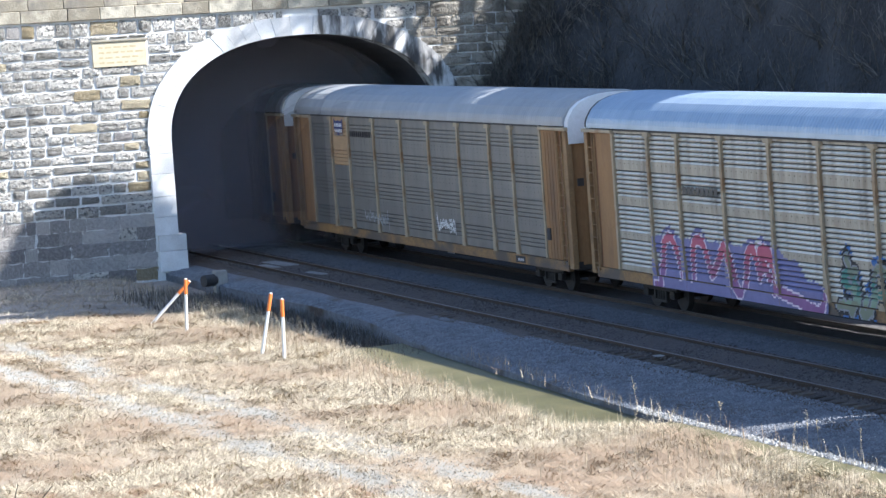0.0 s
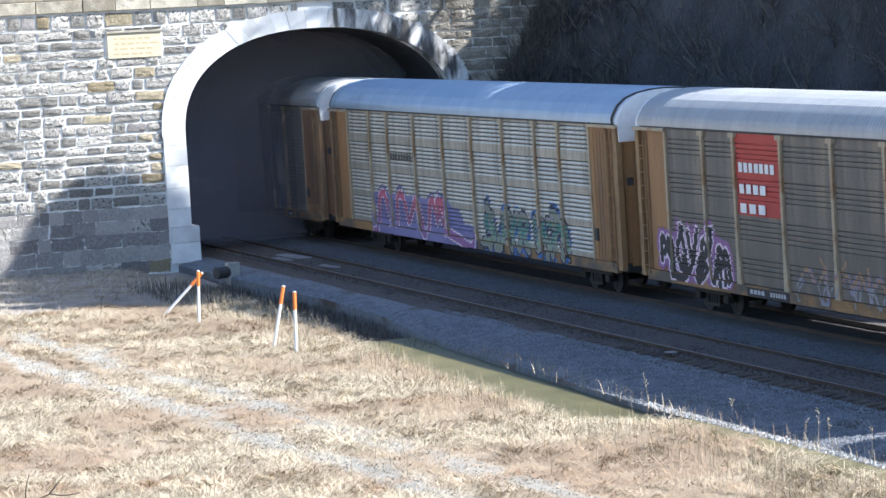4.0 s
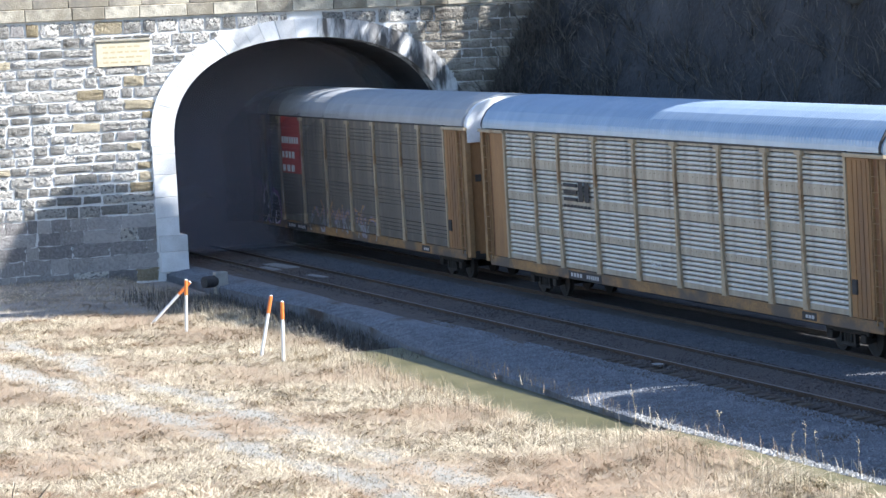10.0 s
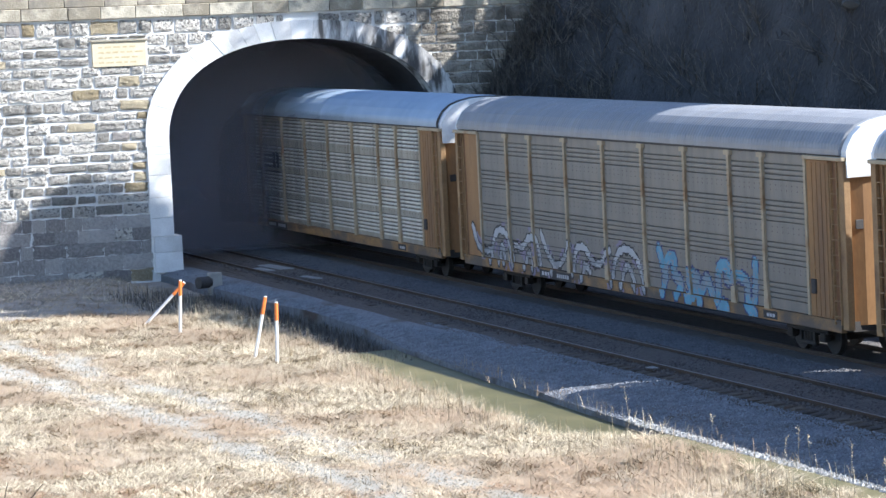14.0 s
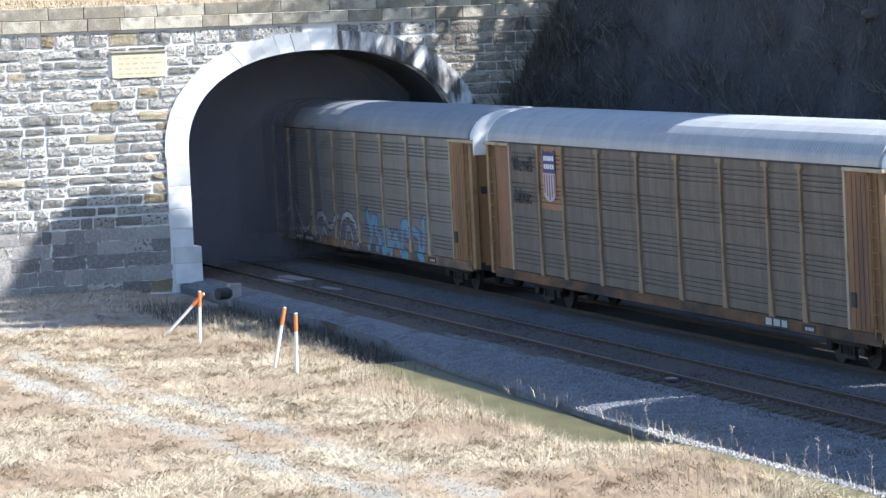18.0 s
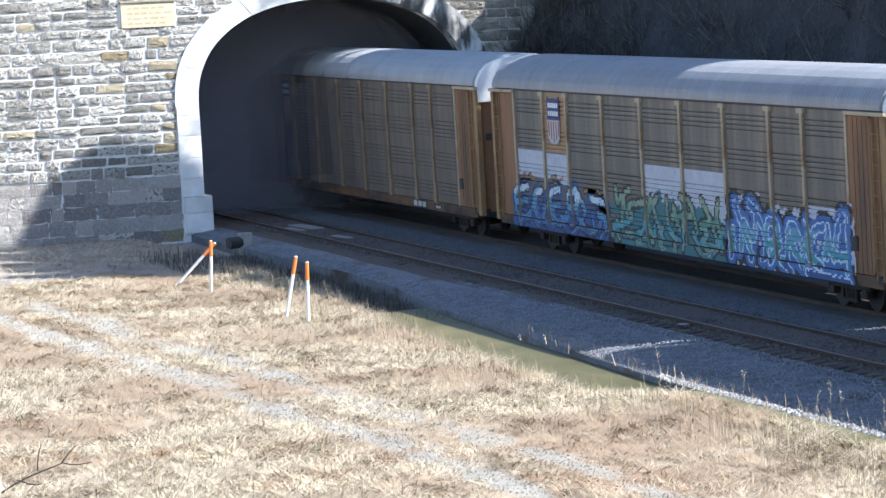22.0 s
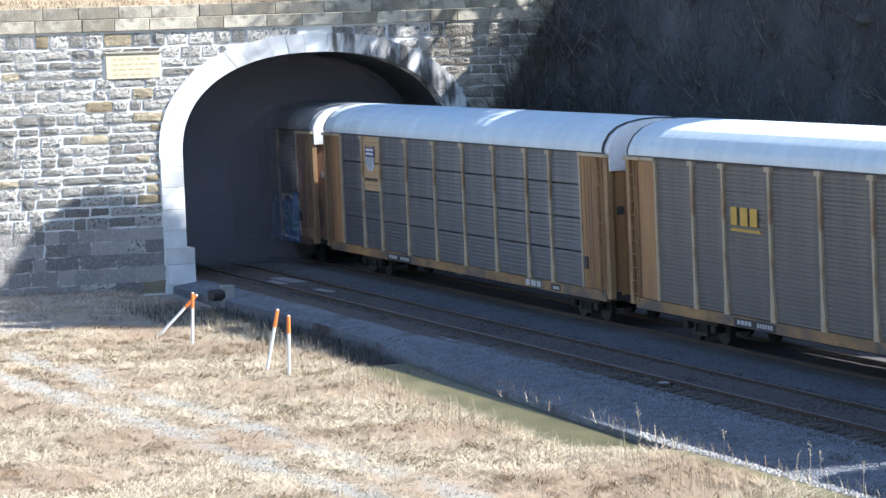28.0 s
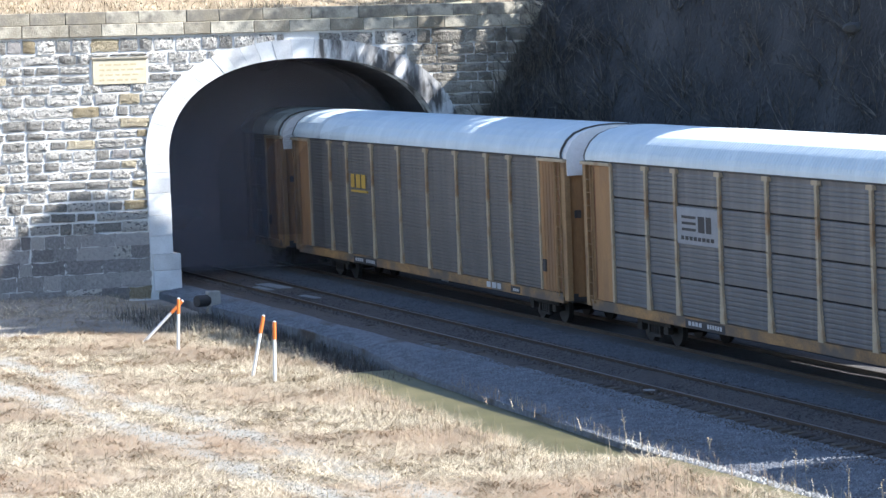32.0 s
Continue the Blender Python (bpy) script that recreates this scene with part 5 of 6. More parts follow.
    # stencilled number board on the sill
    decal(car, "number_board", 4.1, 6.6, SILL + 0.01, DECK - 0.06, "black", 0.012, "black stencil board on the sill") if key in "CDEGHIJ" else None
    if key in "CDEGHIJ":
        bars(car, 6.4, 5.5, SILL + 0.08, 0.11, "grey", 4, 3, 0.014)
        bars(car, 5.2, 4.25, SILL + 0.08, 0.11, "grey", 6, 4, 0.014)
    decal(car, "sill_plate", -9.6, -8.8, SILL + 0.04, DECK - 0.06, "black", 0.01, "small black sill plate")
    bars(car, -9.0, -9.5, SILL + 0.09, 0.08, "grey", 3, 5, 0.012)

    if key in "FHI":
        bars(car, -6.7, -8.1, SILL + 0.06, 0.17, "grey", 3, 40, 0.008)
    if key == "A":
        emblem(car, "louver", 4.82, 4.25, 4.2, 3.2, "buff", "buff")
        bars(car, 6.85, 4.5, 4.22, 0.2, "black", 10, 1)
        tag_scrawl(car, 5.6, 3.0, 1.15, 1.9, "grey", 1)
        tag_scrawl(car, -1.9, -3.8, 1.2, 2.0, "white", 2, 4)
    if key == "B":
        bars(car, 6.8, 4.5, 3.32, 0.2, "umber", 8, 2)
        graffiti(car, "bold", 9.0, -1.5, 0.77, 2.2, VIOLET, 0.12, ("purple", "pink", "rose"), ((0.05, "blush", 0), (0.1, "violet", 0.25)), 21, "lilac", None, "large violet and pink graffiti piece",
                 lambda u: np.where(u < 0.74, 0.95, 0.95 - 2.6 * (u - 0.74)), 4)
        graffiti(car, "bold", -1.7, -9.4, 0.77, 2.2, MOSSY, 0.1, ("olive", "sage", "green", "olive"), ((0.05, "haze", 0), (0.07, "black", 0.2), (0.1, "cobalt", 0.55)), 22, None, None, "dull green graffiti piece with blue mist", tangle=7)
    if key == "C":
        coat(car, "name_board", "louver", 4.31, 6.97, 2.8, 4.84, "red", "red name board with three lines of white lettering")
        for k, z in enumerate((3.9, 3.36, 2.87)):
            bars(car, 6.75, 4.55 if k == 0 else 5.1, z, 0.24, "white", 1 + 6 // (k + 1), 30 + k)
        graffiti(car, "louver", 12.0, 7.6, 0.85, 2.3, SPIKY, 0.11, ("black",), ((0.06, "blush", 0), (0.13, "purple", 0.3)), 23, None, None, "black graffiti piece with a white edge and a violet mist", tangle=7)
        graffiti(car, "louver", 3.9, -4.3, 0.85, 1.95, FAINT, 0.036, ("haze", "tan"), ((0.05, "mauve", 0.5),), 24, None, None, "faint pale graffiti piece", tangle=12)
    if key == "D":
        for k in range(3):
            decal(car, "logo_stripe", 5.7, 6.7, 3.0 + 0.2 * k, 3.1 + 0.2 * k, "black", 0.001 * k, "black logo stripe")
        bars(car, 5.55, 4.6, 3.0, 0.55, "black", 2, 9)
        bars(car, 6.7, 4.6, 2.82, 0.08, "black", 8, 10)
        tag_scrawl(car, 0.5, -0.4, 1.4, 1.8, "white", 6, 1)
    if key == "E":
        graffiti(car, "louver", 12.1, -1.7, 0.78, 2.05, WAVE, 0.1, ("haze", "haze", "grey"), ((0.05, "black", 0), (0.12, "mauve", 0.68)), 31, None, "grey", "looping white graffiti piece with black edges")
        graffiti(car, "louver", -2.2, -8.4, 0.78, 2.1, PALE, 0.16, ("cyan", "steel", "cyan"), ((0.05, "navy", 0.2),), 25, None, "haze", "pale blue graffiti piece", tangle=5)
    if key == "F":
        emblem(car, "louver", 4.8, 4.1, 3.25, 3.02, "faded", "brick")
        for words, z in (("We will", 4.08), ("deliver.", 3.12)):
            cu = bpy.data.curves.new("slogan", "FONT")
            cu.body, cu.size, cu.extrude = words, 0.66, 0.006
            cu.offset = 0.006
            cu.materials.append(PAINT["black"])
            tx = new("lettering", cu)
            tx.parent = car
            tx.matrix_basis = pose(-SIDE - 0.012, 11.2, z, 90, 0, -90) @ Matrix.Diagonal((0.8, 1, 1, 1))
            tagged(tx, "faded black painted slogan")
    if key == "G":
        emblem(car, "louver", 4.78, 4.08, 3.35, 3.13, "tan", "brick")
        coat(car, "primer_patch", "louver", 9.07, 11.35, 2.3, 3.1, "primer", "pale primer patch")
        coat(car, "primer_patch", "louver", 7.1, 8.93, 2.2, 3.05, "primer", "pale primer patch")
        coat(car, "primer_patch", "louver", -1.3, 1.32, 1.9, 3.05, "primer", "pale primer patch")
        coat(car, "primer_patch", "louver", -4.17, -1.46, 1.7, 3.05, "primer", "pale primer patch")
        coat(car, "primer_patch", "louver", -11.3, -9.07, 1.1, 2.5, "primer", "pale primer patch")
        graffiti(car, "louver", 11.9, 4.1, 0.77, 2.2, BLUE, 0.1, ("blue", "cobalt", "cyan", "ice"), ((0.06, "black", 0), (0.12, "blue", 0.35)), 26, "blue", "cyan", "bright blue graffiti piece", lambda u: np.where(u < 0.85, 0.55, 0.85), 10)
        graffiti(car, "louver", 11.9, 4.1, 0.77, 2.2, CROWN, 0.045, ("tan",), ((0.04, "black", 0.3),), 36, None, None, "tan crown marks over the blue piece")
        graffiti(car, "louver", 3.9, -4.2, 0.77, 2.3, TEAL, 0.09, ("teal", "aqua", "green", "sage"), ((0.07, "black", 0),), 27, "teal", "sage", "angular teal graffiti piece", lambda u: 0.95 - 1.3 * (u - 0.5) ** 2, 14)
        graffiti(car, "louver", -4.4, -11.4, 0.77, 2.35, ROYAL, 0.09, ("blue", "aqua", "cyan", "cobalt"), ((0.05, "ice", 0), (0.14, "cobalt", 0), (0.13, "black", 0.25), (0.1, "primer", 0.55)), 28, None, None, "blue and turquoise graffiti piece with white edges", tangle=10)
    if key == "H":
        emblem(car, "slotted", 4.58, 4.18, 3.67, 3.03, "buff", "steel")
        bars(car, 8.75, 7.35, 3.36, 0.1, "black", 9, 13)
    if key == "I":
        bars(car, 6.6, 4.85, 3.35, 0.46, "yellow", 3, 14)
        decal(car, "logo_rule", 4.85, 6.6, 3.2, 3.27, "yellow", 0.004, "yellow rule")
    if key == "J":
        decal(car, "logo_board", 4.32, 6.96, 2.95, 3.9, "haze", 0.0, "white logo board")
        for k in range(3):
            decal(car, "logo_stripe", 5.75, 6.65, 3.3 + 0.16 * k, 3.37 + 0.16 * k, "black", 0.006, "black logo stripe")
        bars(car, 5.6, 4.6, 3.28, 0.42, "black", 2, 15, 0.006)
        bars(car, 6.7, 4.55, 3.06, 0.1, "black", 8, 16, 0.006)
    return car


CARS = [(-1, autorack("lead"))] + [(i, autorack(k)) for i, k in enumerate("ABCDEFGHIJ")] + [(10, autorack("tail"))]


# ---- growth ----
def blades(name, points, lengths, lean_amt, width, mat, label, rng, category="grass", swirl=0.0):
    """Many flat blades as one mesh; swirl lets neighbours lie the same way."""
    n = len(points)
    a = rng.uniform(0, 2 * np.pi, n)
    if swirl:
        flow = np.array([5.0 * noise.noise((x * 0.6, y * 0.6, 20.0)) + 4.0 * noise.noise((x * 2.2, y * 2.2, 30.0)) for x, y, z in points])
        a = flow + rng.normal(0, swirl, n)
    d = np.column_stack([np.cos(a), np.sin(a), np.zeros(n)])
    side = np.column_stack([-np.sin(a), np.cos(a), np.zeros(n)])
    ln = lengths[:, None]
    le = rng.uniform(*lean_amt, n)[:, None]
    up = np.array([0, 0, 1.0])
    wv = side * (width * rng.uniform(0.6, 1.4, n))[:, None]
    mid = points + d * ln * 0.45 * le + up * ln * 0.55 * np.sqrt(np.maximum(0.02, 1 - le ** 2))
    tip = points + d * ln * le + up * ln * 0.8 * np.sqrt(np.maximum(0.01, 1 - le ** 2))
    v = np.stack([points - wv, points + wv, mid + wv * 0.8, mid - wv * 0.8, tip], 1).reshape(-1, 3)
    b = (np.arange(n) * 5)[:, None]
    quads = (b + np.array([[0, 1, 2, 3]])).tolist()
    tris = (b + np.array([[3, 2, 4]])).tolist()
    me = sheet_mesh(name, v.tolist(), quads + tris, mat)
    return tagged(new(name, me), label, category, kind="stuff")


def build_grass():
    rng = np.random.default_rng(7)
    pts, lens = [], []
    while len(pts) < 290000:
        y = rng.uniform(-68, 0.3)
        x = edge_x(y) - 1.75 + 1.1 * smooth(-45.5, -50, y) - (rng.uniform(0, 1) ** 1.1) * 17.5
        bare = ruts(x, y)
        if rng.uniform() < bare * 0.85 or (x < -3.5 and y > -11.5 + 3.5 * noise.noise((x * 0.4, y * 0.4, 8)) and rng.uniform() < 0.85):
            continue
        d = edge_x(y) - x
        pts.append((x, y, ground_z(x, y) - 0.02))
        tall = 0.46 + 0.07 * (d < 3.5) + 0.1 * max(0, noise.noise((x * 0.3, y * 0.3, 12)))
        lens.append(tall * rng.uniform(0.6, 1.4) * (1 - 0.5 * max(0, min(1, bare + 0.4))))
    blades("dry_grass", np.array(pts), np.array(lens), (0.9, 0.999), 0.0068, M["grass"], "matted dry straw-coloured winter grass", rng, swirl=0.7)
    # standing stalks along the ditch
    pts, lens = [], []
    for k in range(3600):
        y = -66 + 62 * rng.uniform(0, 1) ** 1.5
        d = 1.9 - 0.7 * smooth(-45.5, -50, y) + abs(rng.normal(0, 0.9))
        x = edge_x(y) - d
        pts.append((x, y, ground_z(x, y) - 0.02))
        lens.append(rng.uniform(0.15, 0.9) ** 1.3)
    blades("tall_weeds", np.array(pts), np.array(lens), (0.02, 0.45), 0.004, M["weed"], "standing pale dead weed stalks along the ditch", rng, "weeds")
    pts, lens = [], []
    for k in range(5200):
        y = rng.uniform(-31, -7)
        x = edge_x(y) - 0.15 - rng.uniform(0, 1) ** 1.3 * (1.25 if y < -14 else 3.6)
        pts.append((x, y, ground_z(x, y) - 0.02))
        lens.append(rng.uniform(0.2, 0.6))
    blades("ditch_brush", np.array(pts), np.array(lens), (0.05, 0.6), 0.009, M["twig"], "dark tangled dead brush in the shaded ditch", rng, "brush")
    pts, lens = [], []
    for k in range(14000):
        y, x = rng.uniform(0.75, 7), rng.uniform(-13, 12)
        pts.append((x, y, ground_z(x, y) - 0.02))
        lens.append(rng.uniform(0.12, 0.32))
    blades("bank_grass", np.array(pts), np.array(lens), (0.3, 0.95), 0.012, M["grass"], "dry grass on the bank above the portal", rng)
    pts, lens = [], []
    for k in range(16000):
        y, x = rng.uniform(-58, -0.3), rng.uniform(8.4, 15)
        pts.append((x, y, ground_z(x, y) - 0.05))
        lens.append(rng.uniform(0.15, 0.8))
    blades("slope_brush", np.array(pts), np.array(lens), (0.1, 0.8), 0.012, M["twig"], "dark dead brush covering the shaded cut slope", rng, "brush")
    pts, lens = [], []
    for k in range(1500):
        y = rng.uniform(-66, -12)
        x = edge_x(y) - 3 - rng.uniform(0, 15)
        pts.append((x, y, ground_z(x, y) - 0.02))
        lens.append(rng.uniform(0.2, 0.6))
    blades("field_stalks", np.array(pts), np.array(lens), (0.02, 0.5), 0.005, M["weed"], "scattered thin dead stalks standing in the field", rng, "weeds")
    # tangled growth where the cut meets the portal
    pts, lens = [], []
    for k in range(9000):
        y, x = -0.15 - 7.5 * rng.uniform(0, 1) ** 1.6, 8.3 + 3.6 * rng.uniform(0, 1)
        pts.append((x, y, ground_z(x, y) - 0.05))
        lens.append(rng.uniform(0.15, 0.9))
    blades("portal_brush", np.array(pts), np.array(lens), (0.1, 0.85), 0.011, M["twig"], "dead brambles hanging where the cut meets the portal", rng, "brush")
    # weeds at the ballast edge
    pts, lens = [], []
    for k in range(500):
        y = rng.uniform(-64, -34)
        x = edge_x(y) + rng.normal(0.1, 0.16)
        pts.append((x, y, -0.38))
        lens.append(rng.uniform(0.1, 0.5))
    blades("edge_weeds", np.array(pts), np.array(lens), (0.05, 0.6), 0.006, M["grass"], "sparse dry weeds on the ballast edge", rng, "weeds")


def branch(bm, rng, a, d, length, r, depth, droop=0.05):
    """A tapered limb that forks."""
    p, q = Vector(a), Vector(d).normalized()
    steps = 3
    for k in range(steps):
        b = p + q * length / steps
        tube(bm, p, b, r * (1 - 0.22 * k / steps), r * (1 - 0.22 * (k + 1) / steps), 5 if r > 0.03 else 3)
        p = b
        q = (q + Vector((rng.uniform(-.22, .22), rng.uniform(-.22, .22), rng.uniform(-.1, .16)))).normalized()
        if depth and k:
            for s in range(2):
                side = (q + Vector((rng.uniform(-1, 1), rng.uniform(-1, 1), rng.uniform(-.3, .6))) * 0.9).normalized()
                branch(bm, rng, p, side, length * rng.uniform(0.5, 0.75), r * 0.55, depth - 1)


def build_trees():
    made = []
    for seed in range(3):
        rng = random.Random(50 + seed)
        tree = thing("bare_tree", "leafless grey winter tree on the crest of the cut", "tree", "trees on the crest")
        bm = bmesh.new()
        tube(bm, (0, 0, -0.5), (0.1, 0.05, 2.2), 0.2, 0.15, 8)
        part("trunk", bm, M["bark"], tree)
        bm = bmesh.new()
        for k in range(4):
            a = k * 1.6 + rng.uniform(-.4, .4)
            branch(bm, rng, (0.1, 0.05, 1.3 + 0.3 * k), (math.cos(a) * 0.7, math.sin(a) * 0.7, 1.0), 2.0, 0.09, 3)
        part("crown", bm, M["bark"], tree, "bare spreading branches")
        made.append(tree)
    spots = [(16.4, -3.6), (16.8, -5.4), (16.3, -6.9), (15.2, -2.4)]
    for k, (x, y) in enumerate(spots):
        m = pose(x, y, ground_z(x, y), 0, 0, 77 * k)
        if k < 3:
            made[k].matrix_basis = m
        else:
            copy_thing(made[k % 3], m)


def build_tall_trees():
    """Tall leafless trees with thick twiggy crowns, whose dappled shade falls on the head of the portal."""
    rng = np.random.default_rng(17)
    tree = thing("tall_bare_tree", "tall leafless tree with a thick twiggy crown on the crest", "tree", "tall trees on the crest")
    bm = bmesh.new()
    tube(bm, (0, 0, -0.6), (0.1, 0, 2.6), 0.16, 0.12, 8)
    tube(bm, (0.1, 0, 2.6), (0.0, 0.05, 6.6), 0.12, 0.03, 8)
    part("trunk", bm, M["bark"], tree)
    r2 = random.Random(9)
    bm = bmesh.new()
    for k in range(9):
        a = k * 2.4
        branch(bm, r2, (0.05, 0, 3.6 + 0.3 * k), (math.cos(a) * 0.8, math.sin(a) * 0.8, 0.8), 1.1, 0.035, 1)
    part("limbs", bm, M["bark"], tree, "bare limbs")
    n = 1700
    d = rng.normal(0, 1, (n, 3))
    d /= np.linalg.norm(d, axis=1)[:, None]
    p = d * (rng.uniform(0.05, 1, n) ** 0.45)[:, None] * np.array([1.35, 1.35, 1.7]) + np.array([0, 0, 5.6])
    way = d * 0.6 + rng.normal(0, 0.5, (n, 3)) + np.array([0, 0, 0.4])
    way *= (rng.uniform(0.25, 0.6, n) / np.linalg.norm(way, axis=1))[:, None]
    side = np.cross(way, rng.normal(0, 1, (n, 3)))
    side *= (0.013 / np.linalg.norm(side, axis=1))[:, None]
    v = np.stack([p - side, p + side, p + way], 1).reshape(-1, 3)
    part("twigs", sheet_mesh("twigs", v.tolist(), np.arange(3 * n).reshape(-1, 3).tolist(), M["bark"]), None, tree, "thick mass of fine twigs")
    for k, (x, y, sc) in enumerate([(16.5, -4.7, 0.95), (16.6, -5.4, 1.12), (16.4, -6.1, 1.25)]):
        m = pose(x, y, ground_z(x, y), 0, 0, 67 * k)
        if k == 0:
            tree.matrix_basis = m
        else:
            copy_thing(tree, m).scale = (sc, sc, sc)


def build_conifers():
    """Dense pines on the crest, whose shade falls on the portal and the lane."""
    rng = np.random.default_rng(3)
    pine = thing("pine_tree", "dense dark green pine on the crest of the cut", "tree", "pines on the crest")
    bm = bmesh.new()
    tube(bm, (0, 0, -0.6), (0, 0, 6.6), 0.17, 0.04, 8)
    part("trunk", bm, M["bark"], pine)
    n = 5200
    h = rng.uniform(0, 1, n) ** 0.8
    r = 1.55 * (1 - h) ** 0.75 * np.sqrt(rng.uniform(0.02, 1, n)) * (1 + 0.25 * np.sin(h * 40))
    a = rng.uniform(0, 6.283, n)
    p = np.column_stack([r * np.cos(a), r * np.sin(a), 1.75 + 5.2 * h - 0.12 * r])
    out = np.column_stack([np.cos(a), np.sin(a), -0.25 * np.ones(n)])
    side = np.column_stack([-np.sin(a), np.cos(a), rng.uniform(-.5, .5, n)])
    s1 = rng.uniform(0.18, 0.38, n)[:, None]
    v = np.stack([p - side * s1 * 0.5, p + side * s1 * 0.5, p + out * s1 * 1.2], 1).reshape(-1, 3)
    f = np.arange(3 * n).reshape(-1, 3)
    part("crown", sheet_mesh("crown", v.tolist(), f.tolist(), M["needles"]), None, pine, "dense needle crown")
    spots = [(16.5, -11.15, 1.0), (16.5, -10.15, 0.69), (16.6, -10.5, 0.82), (16.4, -10.85, 0.93), (16.6, -11.5, 1.04), (16.9, -13.4, 1.12), (16.3, -15.3, 1.15), (16.8, -17.2, 1.12), (16.4, -19.1, 1.15), (16.8, -21.0, 1.12), (16.4, -22.9, 1.05), (17.6, -13.0, 1.0),
             (17.8, -16.2, 1.1), (17.8, -20.0, 1.1)]
    for k, (x, y, sc) in enumerate(spots):
        m = pose(x, y, ground_z(x, y), 0, 0, 51 * k)
        if k == 0:
            pine.scale = (sc, sc, sc)
            pine.location, pine.rotation_euler = m.translation, m.to_euler()
        else:
            o = copy_thing(pine, m)
            o.scale = (sc, sc, sc)


def build_brush():
    made = []
    for seed in range(4):
        rng = random.Random(80 + seed)
        sh = thing("brush_shrub", "leafless dark brush on the shaded cut slope", "shrub", "brush on the slope")
        bm = bmesh.new()
        for k in range(9):
            a = rng.uniform(0, 6.28)
            branch(bm, rng, (rng.uniform(-.3, .3), rng.uniform(-.3, .3), -0.1), (math.cos(a) * 0.8, math.sin(a) * 0.8, 0.9), rng.uniform(0.7, 1.4), 0.018, 1)
        part("crown", bm, M["twig"], sh)
        made.append(sh)
    rng = random.Random(5)
    k = 0
    for y in [-1.0 - 1.25 * i for i in range(44)]:
        for row in range(3):
            x = rng.uniform(*((8.8, 10.6), (10.2, 12.2), (11.8, 13.8))[row])
            m = pose(x, y + rng.uniform(-.6, .6), ground_z(x, y), rng.uniform(-12, 12), rng.uniform(-25, 0), rng.uniform(0, 360))
            if k < 4:
                made[k].matrix_basis = m
            else:
                copy_thing(made[k % 4], m)
            k += 1
    for x, y in ((9.6, -0.7), (10.2, -0.5), (10.7, -0.9), (11.2, -0.5), (11.7, -0.8), (9.9, -1.6), (10.5, -1.9), (11.0, -1.5), (11.5, -2.0), (12.2, -0.6),
                 (10.4, 1.2), (11.2, 1.0), (11.9, 1.5), (12.7, 1.1), (13.4, 1.6), (14.2, 1.2)):
        copy_thing(made[rng.randrange(4)], pose(x, y, ground_z(x, y), rng.uniform(-12, 12), rng.uniform(-25, 0), rng.uniform(0, 360)))
    # ledges of rock in the cut
    variants = []
    for s in range(5):
        bm = bmesh.new()
        bmesh.ops.create_icosphere(bm, subdivisions=2, radius=0.5)
        r2 = random.Random(s)
        for v in bm.verts:
            v.co *= r2.uniform(0.72, 1.15)
        variants.append(mesh_from(bm, M["rock"], "rock"))
    for k in range(34):
        y, x = rng.uniform(-45, -0.5), rng.uniform(8.6, 14.5)
        o = new("cut_rock", rng.choice(variants))
        tagged(o, "dark broken rock in the shaded cut slope", "rock", "rocks of the cut")
        s = rng.uniform(0.3, 0.8)
        o.matrix_basis = Matrix.Translation((x, y, ground_z(x, y) - 0.1 * s)) @ pose(0, 0, 0, rng.uniform(0, 50), rng.uniform(0, 50), rng.uniform(0, 360)) @ Matrix.Diagonal((s, s * 1.5, s * 0.7, 1))


SAPLINGS = [(-17.52, -54.0, 0.85, -2), (-16.74, -54.0, 1.02, 16), (-16.05, -54.2, 0.9, 2), (-18.2, -54.6, 0.6, 4), (-13.9, -53.2, 0.7, -5)]
BOUGH = [[(-0.35, -0.2), (-0.05, 0.0), (0.3, 0.17), (0.68, 0.3), (1.12, 0.42)], [(1.12, 0.42), (1.3, 0.62), (1.4, 0.72)], [(1.12, 0.42), (1.38, 0.34), (1.7, 0.37)],
         [(0.68, 0.3), (0.71, 0.58), (0.78, 0.8)], [(0.3, 0.17), (0.62, 0.02), (0.95, 0.05)]]


def build_twigs():
    """An arching dead bough and pale dead saplings in the near grass."""
    x, y = -20.0, -53.2
    bough = thing("dead_bough", "dark leafless bough arching out of the dry grass", "branch", "", pose(x, y, ground_z(x, y) + 0.02))
    for k, line in enumerate(BOUGH):
        bm = bmesh.new()
        line = bend(line, 4)
        for i, (p, q) in enumerate(zip(line, line[1:])):
            r = (0.026 if k == 0 else 0.014) * (1 - 0.6 * i / len(line))
            tube(bm, (p[0], 0.05 * k, p[1]), (q[0], 0.05 * k, q[1]), r, r * 0.9, 5)
        part("limb" if k == 0 else "twig", bm, M["wet_bark"], bough)
    rng = random.Random(31)
    for x, y, tall, tilt in SAPLINGS:
        sh = thing("dead_sapling", "thin pale dead stem standing in dry grass", "sapling", "dead stems in the field", pose(x, y, ground_z(x, y), 0, tilt, 0))
        bm = bmesh.new()
        tube(bm, (0, 0, -0.05), (0.02, 0, tall * 0.6), 0.011, 0.008, 5)
        tube(bm, (0.02, 0, tall * 0.6), (-0.01, 0, tall), 0.008, 0.003, 5)
        part("stem", bm, M["weed"], sh)
        for k in range(6):
            z, a = tall * rng.uniform(0.25, 0.85), rng.uniform(0, 6.28)
            bm = bmesh.new()
            tube(bm, (0.01, 0, z), (0.01 + 0.2 * math.cos(a), 0.2 * math.sin(a), z + rng.uniform(0.08, 0.25)), 0.005, 0.002, 4)
            part("twig", bm, M["weed"], sh)


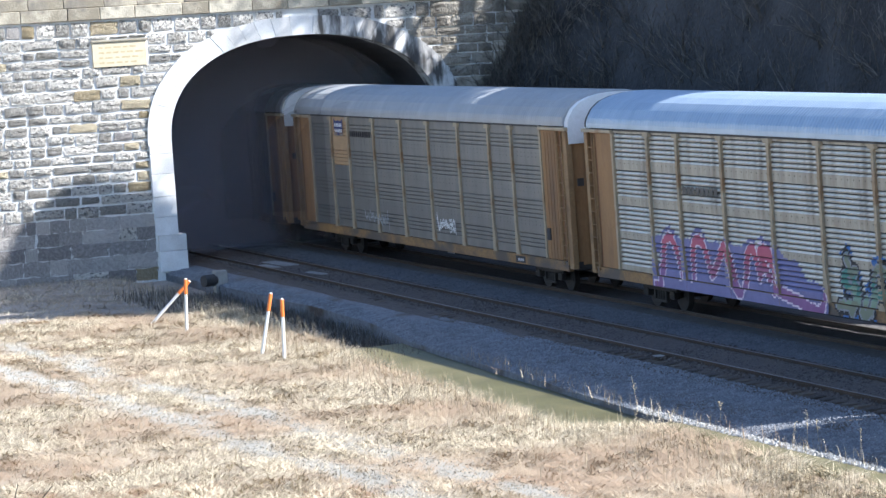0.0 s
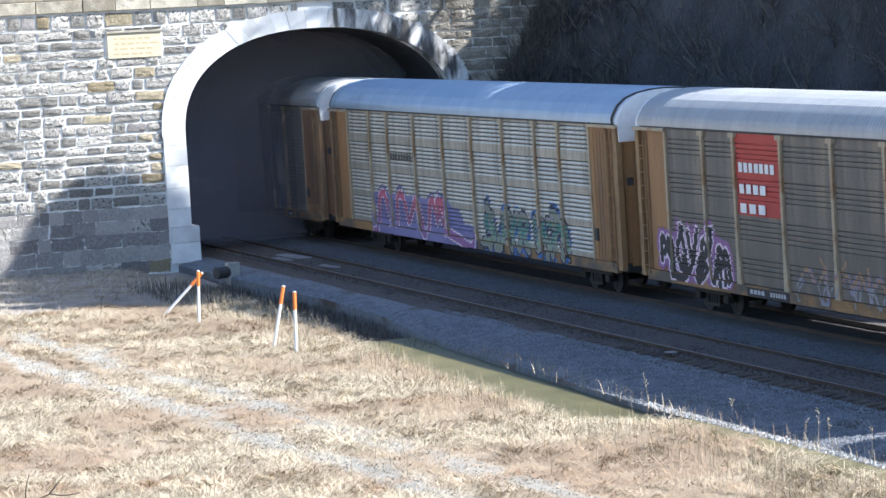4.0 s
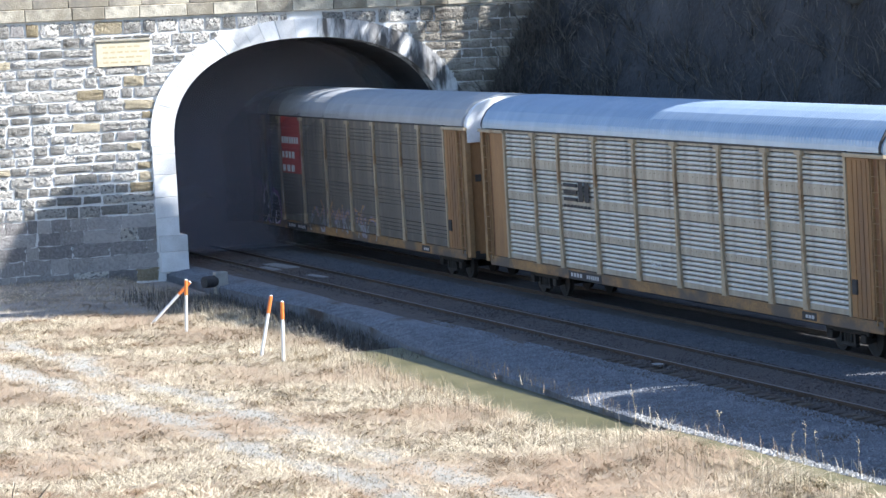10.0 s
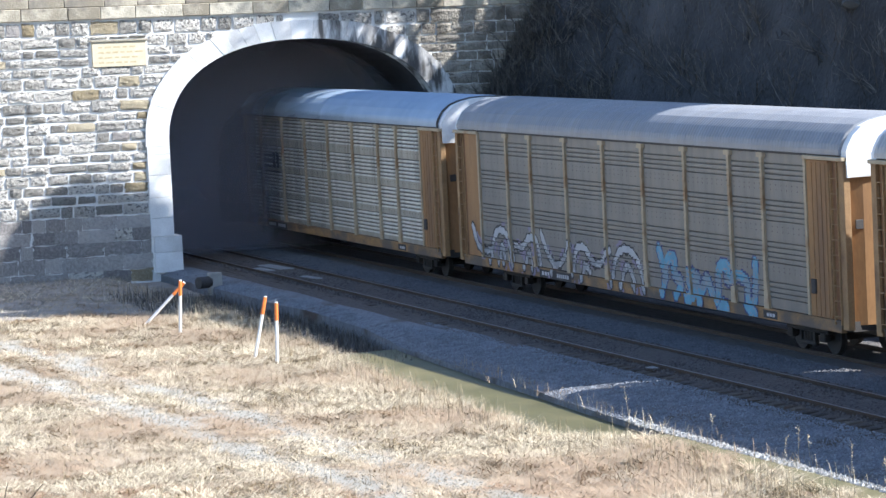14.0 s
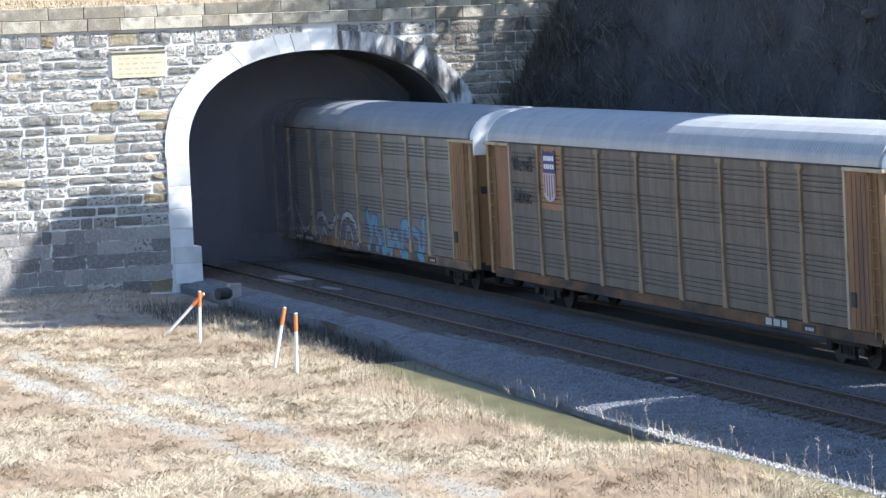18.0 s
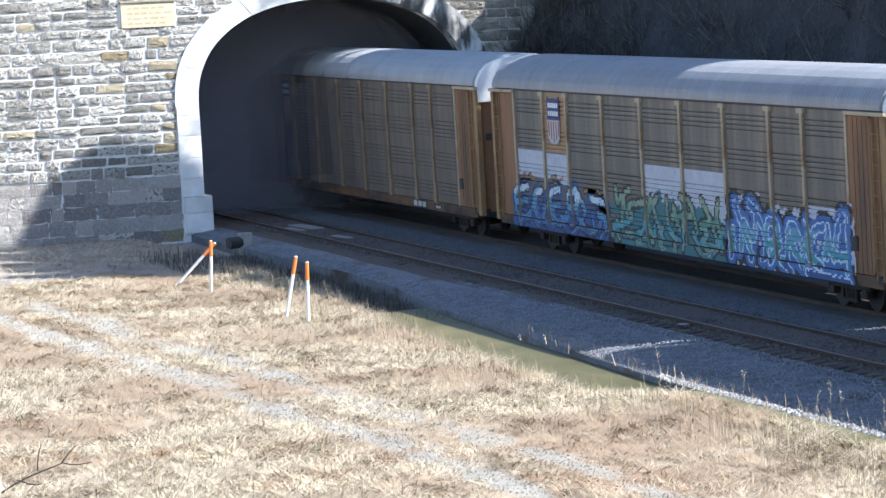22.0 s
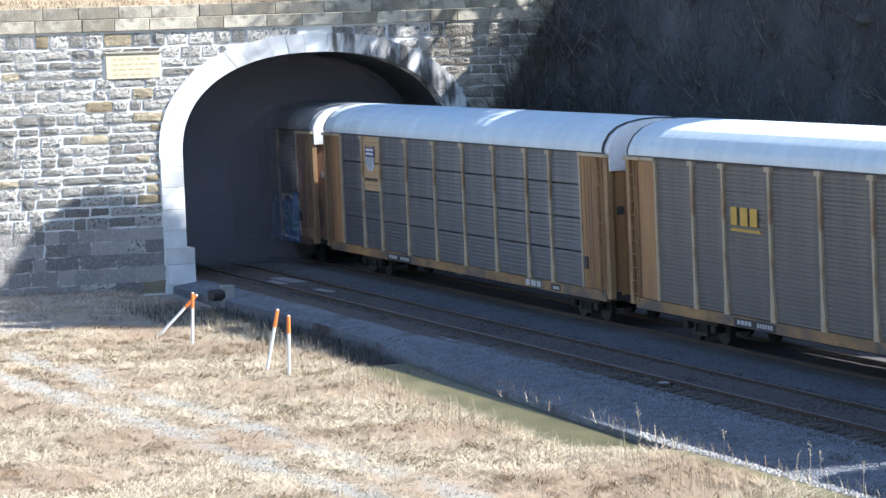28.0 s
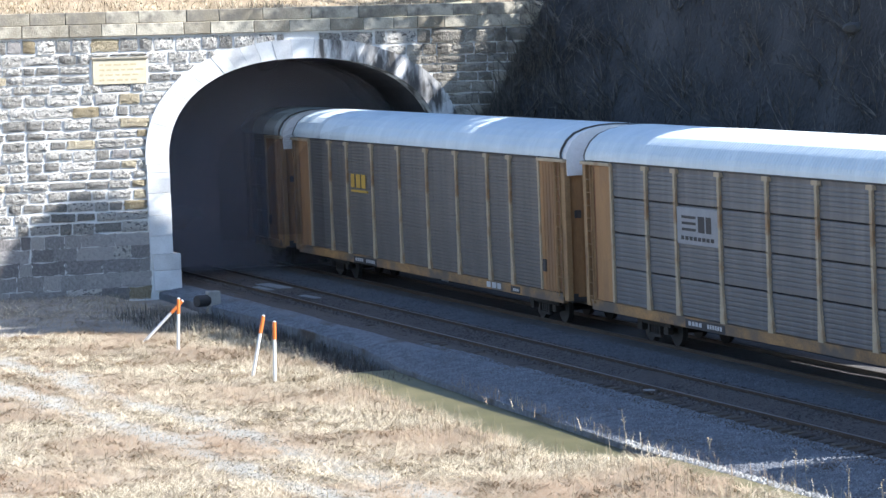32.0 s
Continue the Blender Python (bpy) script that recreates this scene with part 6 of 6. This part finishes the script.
WEEDS = [(-3.82, -54.3, 0.7, 3), (-3.7, -54.6, 0.55, -5), (-3.95, -53.9, 0.45, 8), (-4.2, -46.6, 0.7, -8), (-3.9, -50.3, 0.45, 6), (-4.0, -57.0, 0.7, 2), (-3.85, -58.2, 0.6, -6)]


def build_weeds():
    """Dead weeds with ragged seed heads on the edge of the ballast."""
    rng = random.Random(77)
    for x, y, tall, tilt in WEEDS:
        w = thing("seed_weed", "dead grey weed with ragged seed heads on the ballast edge", "weed", "weeds on the ballast edge", pose(x, y, -0.37, 0, tilt, 0))
        bm = bmesh.new()
        tube(bm, (0, 0, -0.05), (0.01, 0, tall), 0.006, 0.003, 5)
        part("stem", bm, M["weed"], w)
        for k in range(6):
            z, a = tall * rng.uniform(0.55, 1.0), rng.uniform(0, 6.28)
            r = rng.uniform(0.02, 0.07)
            tip = (r * math.cos(a), r * math.sin(a), z + rng.uniform(0.03, 0.1))
            bm = bmesh.new()
            tube(bm, (0.005, 0, z), tip, 0.004, 0.002, 4)
            bmesh.ops.create_icosphere(bm, subdivisions=1, radius=rng.uniform(0.008, 0.015), matrix=Matrix.Translation(tip))
            part("seed_head", bm, M["weed"], w)


build_grass()
build_weeds()
build_twigs()
build_trees()
build_tall_trees()
build_conifers()
build_brush()


def motions():
    # wheels roll with the travel
    roll = []
    for k in range(0, round(32 * FPS) + 1):
        t = k / FPS
        if k % 2:
            continue
        for (a, sa), (b, sb) in zip(TRAVEL, TRAVEL[1:]):
            if a <= t <= b:
                # the train surges at 13 s; one whole turn of the wheel is left out there
                ra, rb = (s / 0.42 - (2 * math.pi if u > 13.05 else 0) for u, s in ((a, sa), (b, sb)))
                roll.append((t, ra + (rb - ra) * (t - a) / (b - a)))
                break
    for i, car in CARS:
        if 0 <= i < 10:
            for truck in [c for c in car.children if c.name.startswith("truck")]:
                for wheel in truck.children:
                    y = wheel.matrix_basis.translation.y
                    walk(wheel, [(t, pose(0, y, 0.42, -math.degrees(a), 0, 0)) for t, a in roll])
    for i, car in CARS:
        walk(car, [(t, pose(4.1, s - PITCH * i, 0)) for t, s in TRAVEL])


motions()
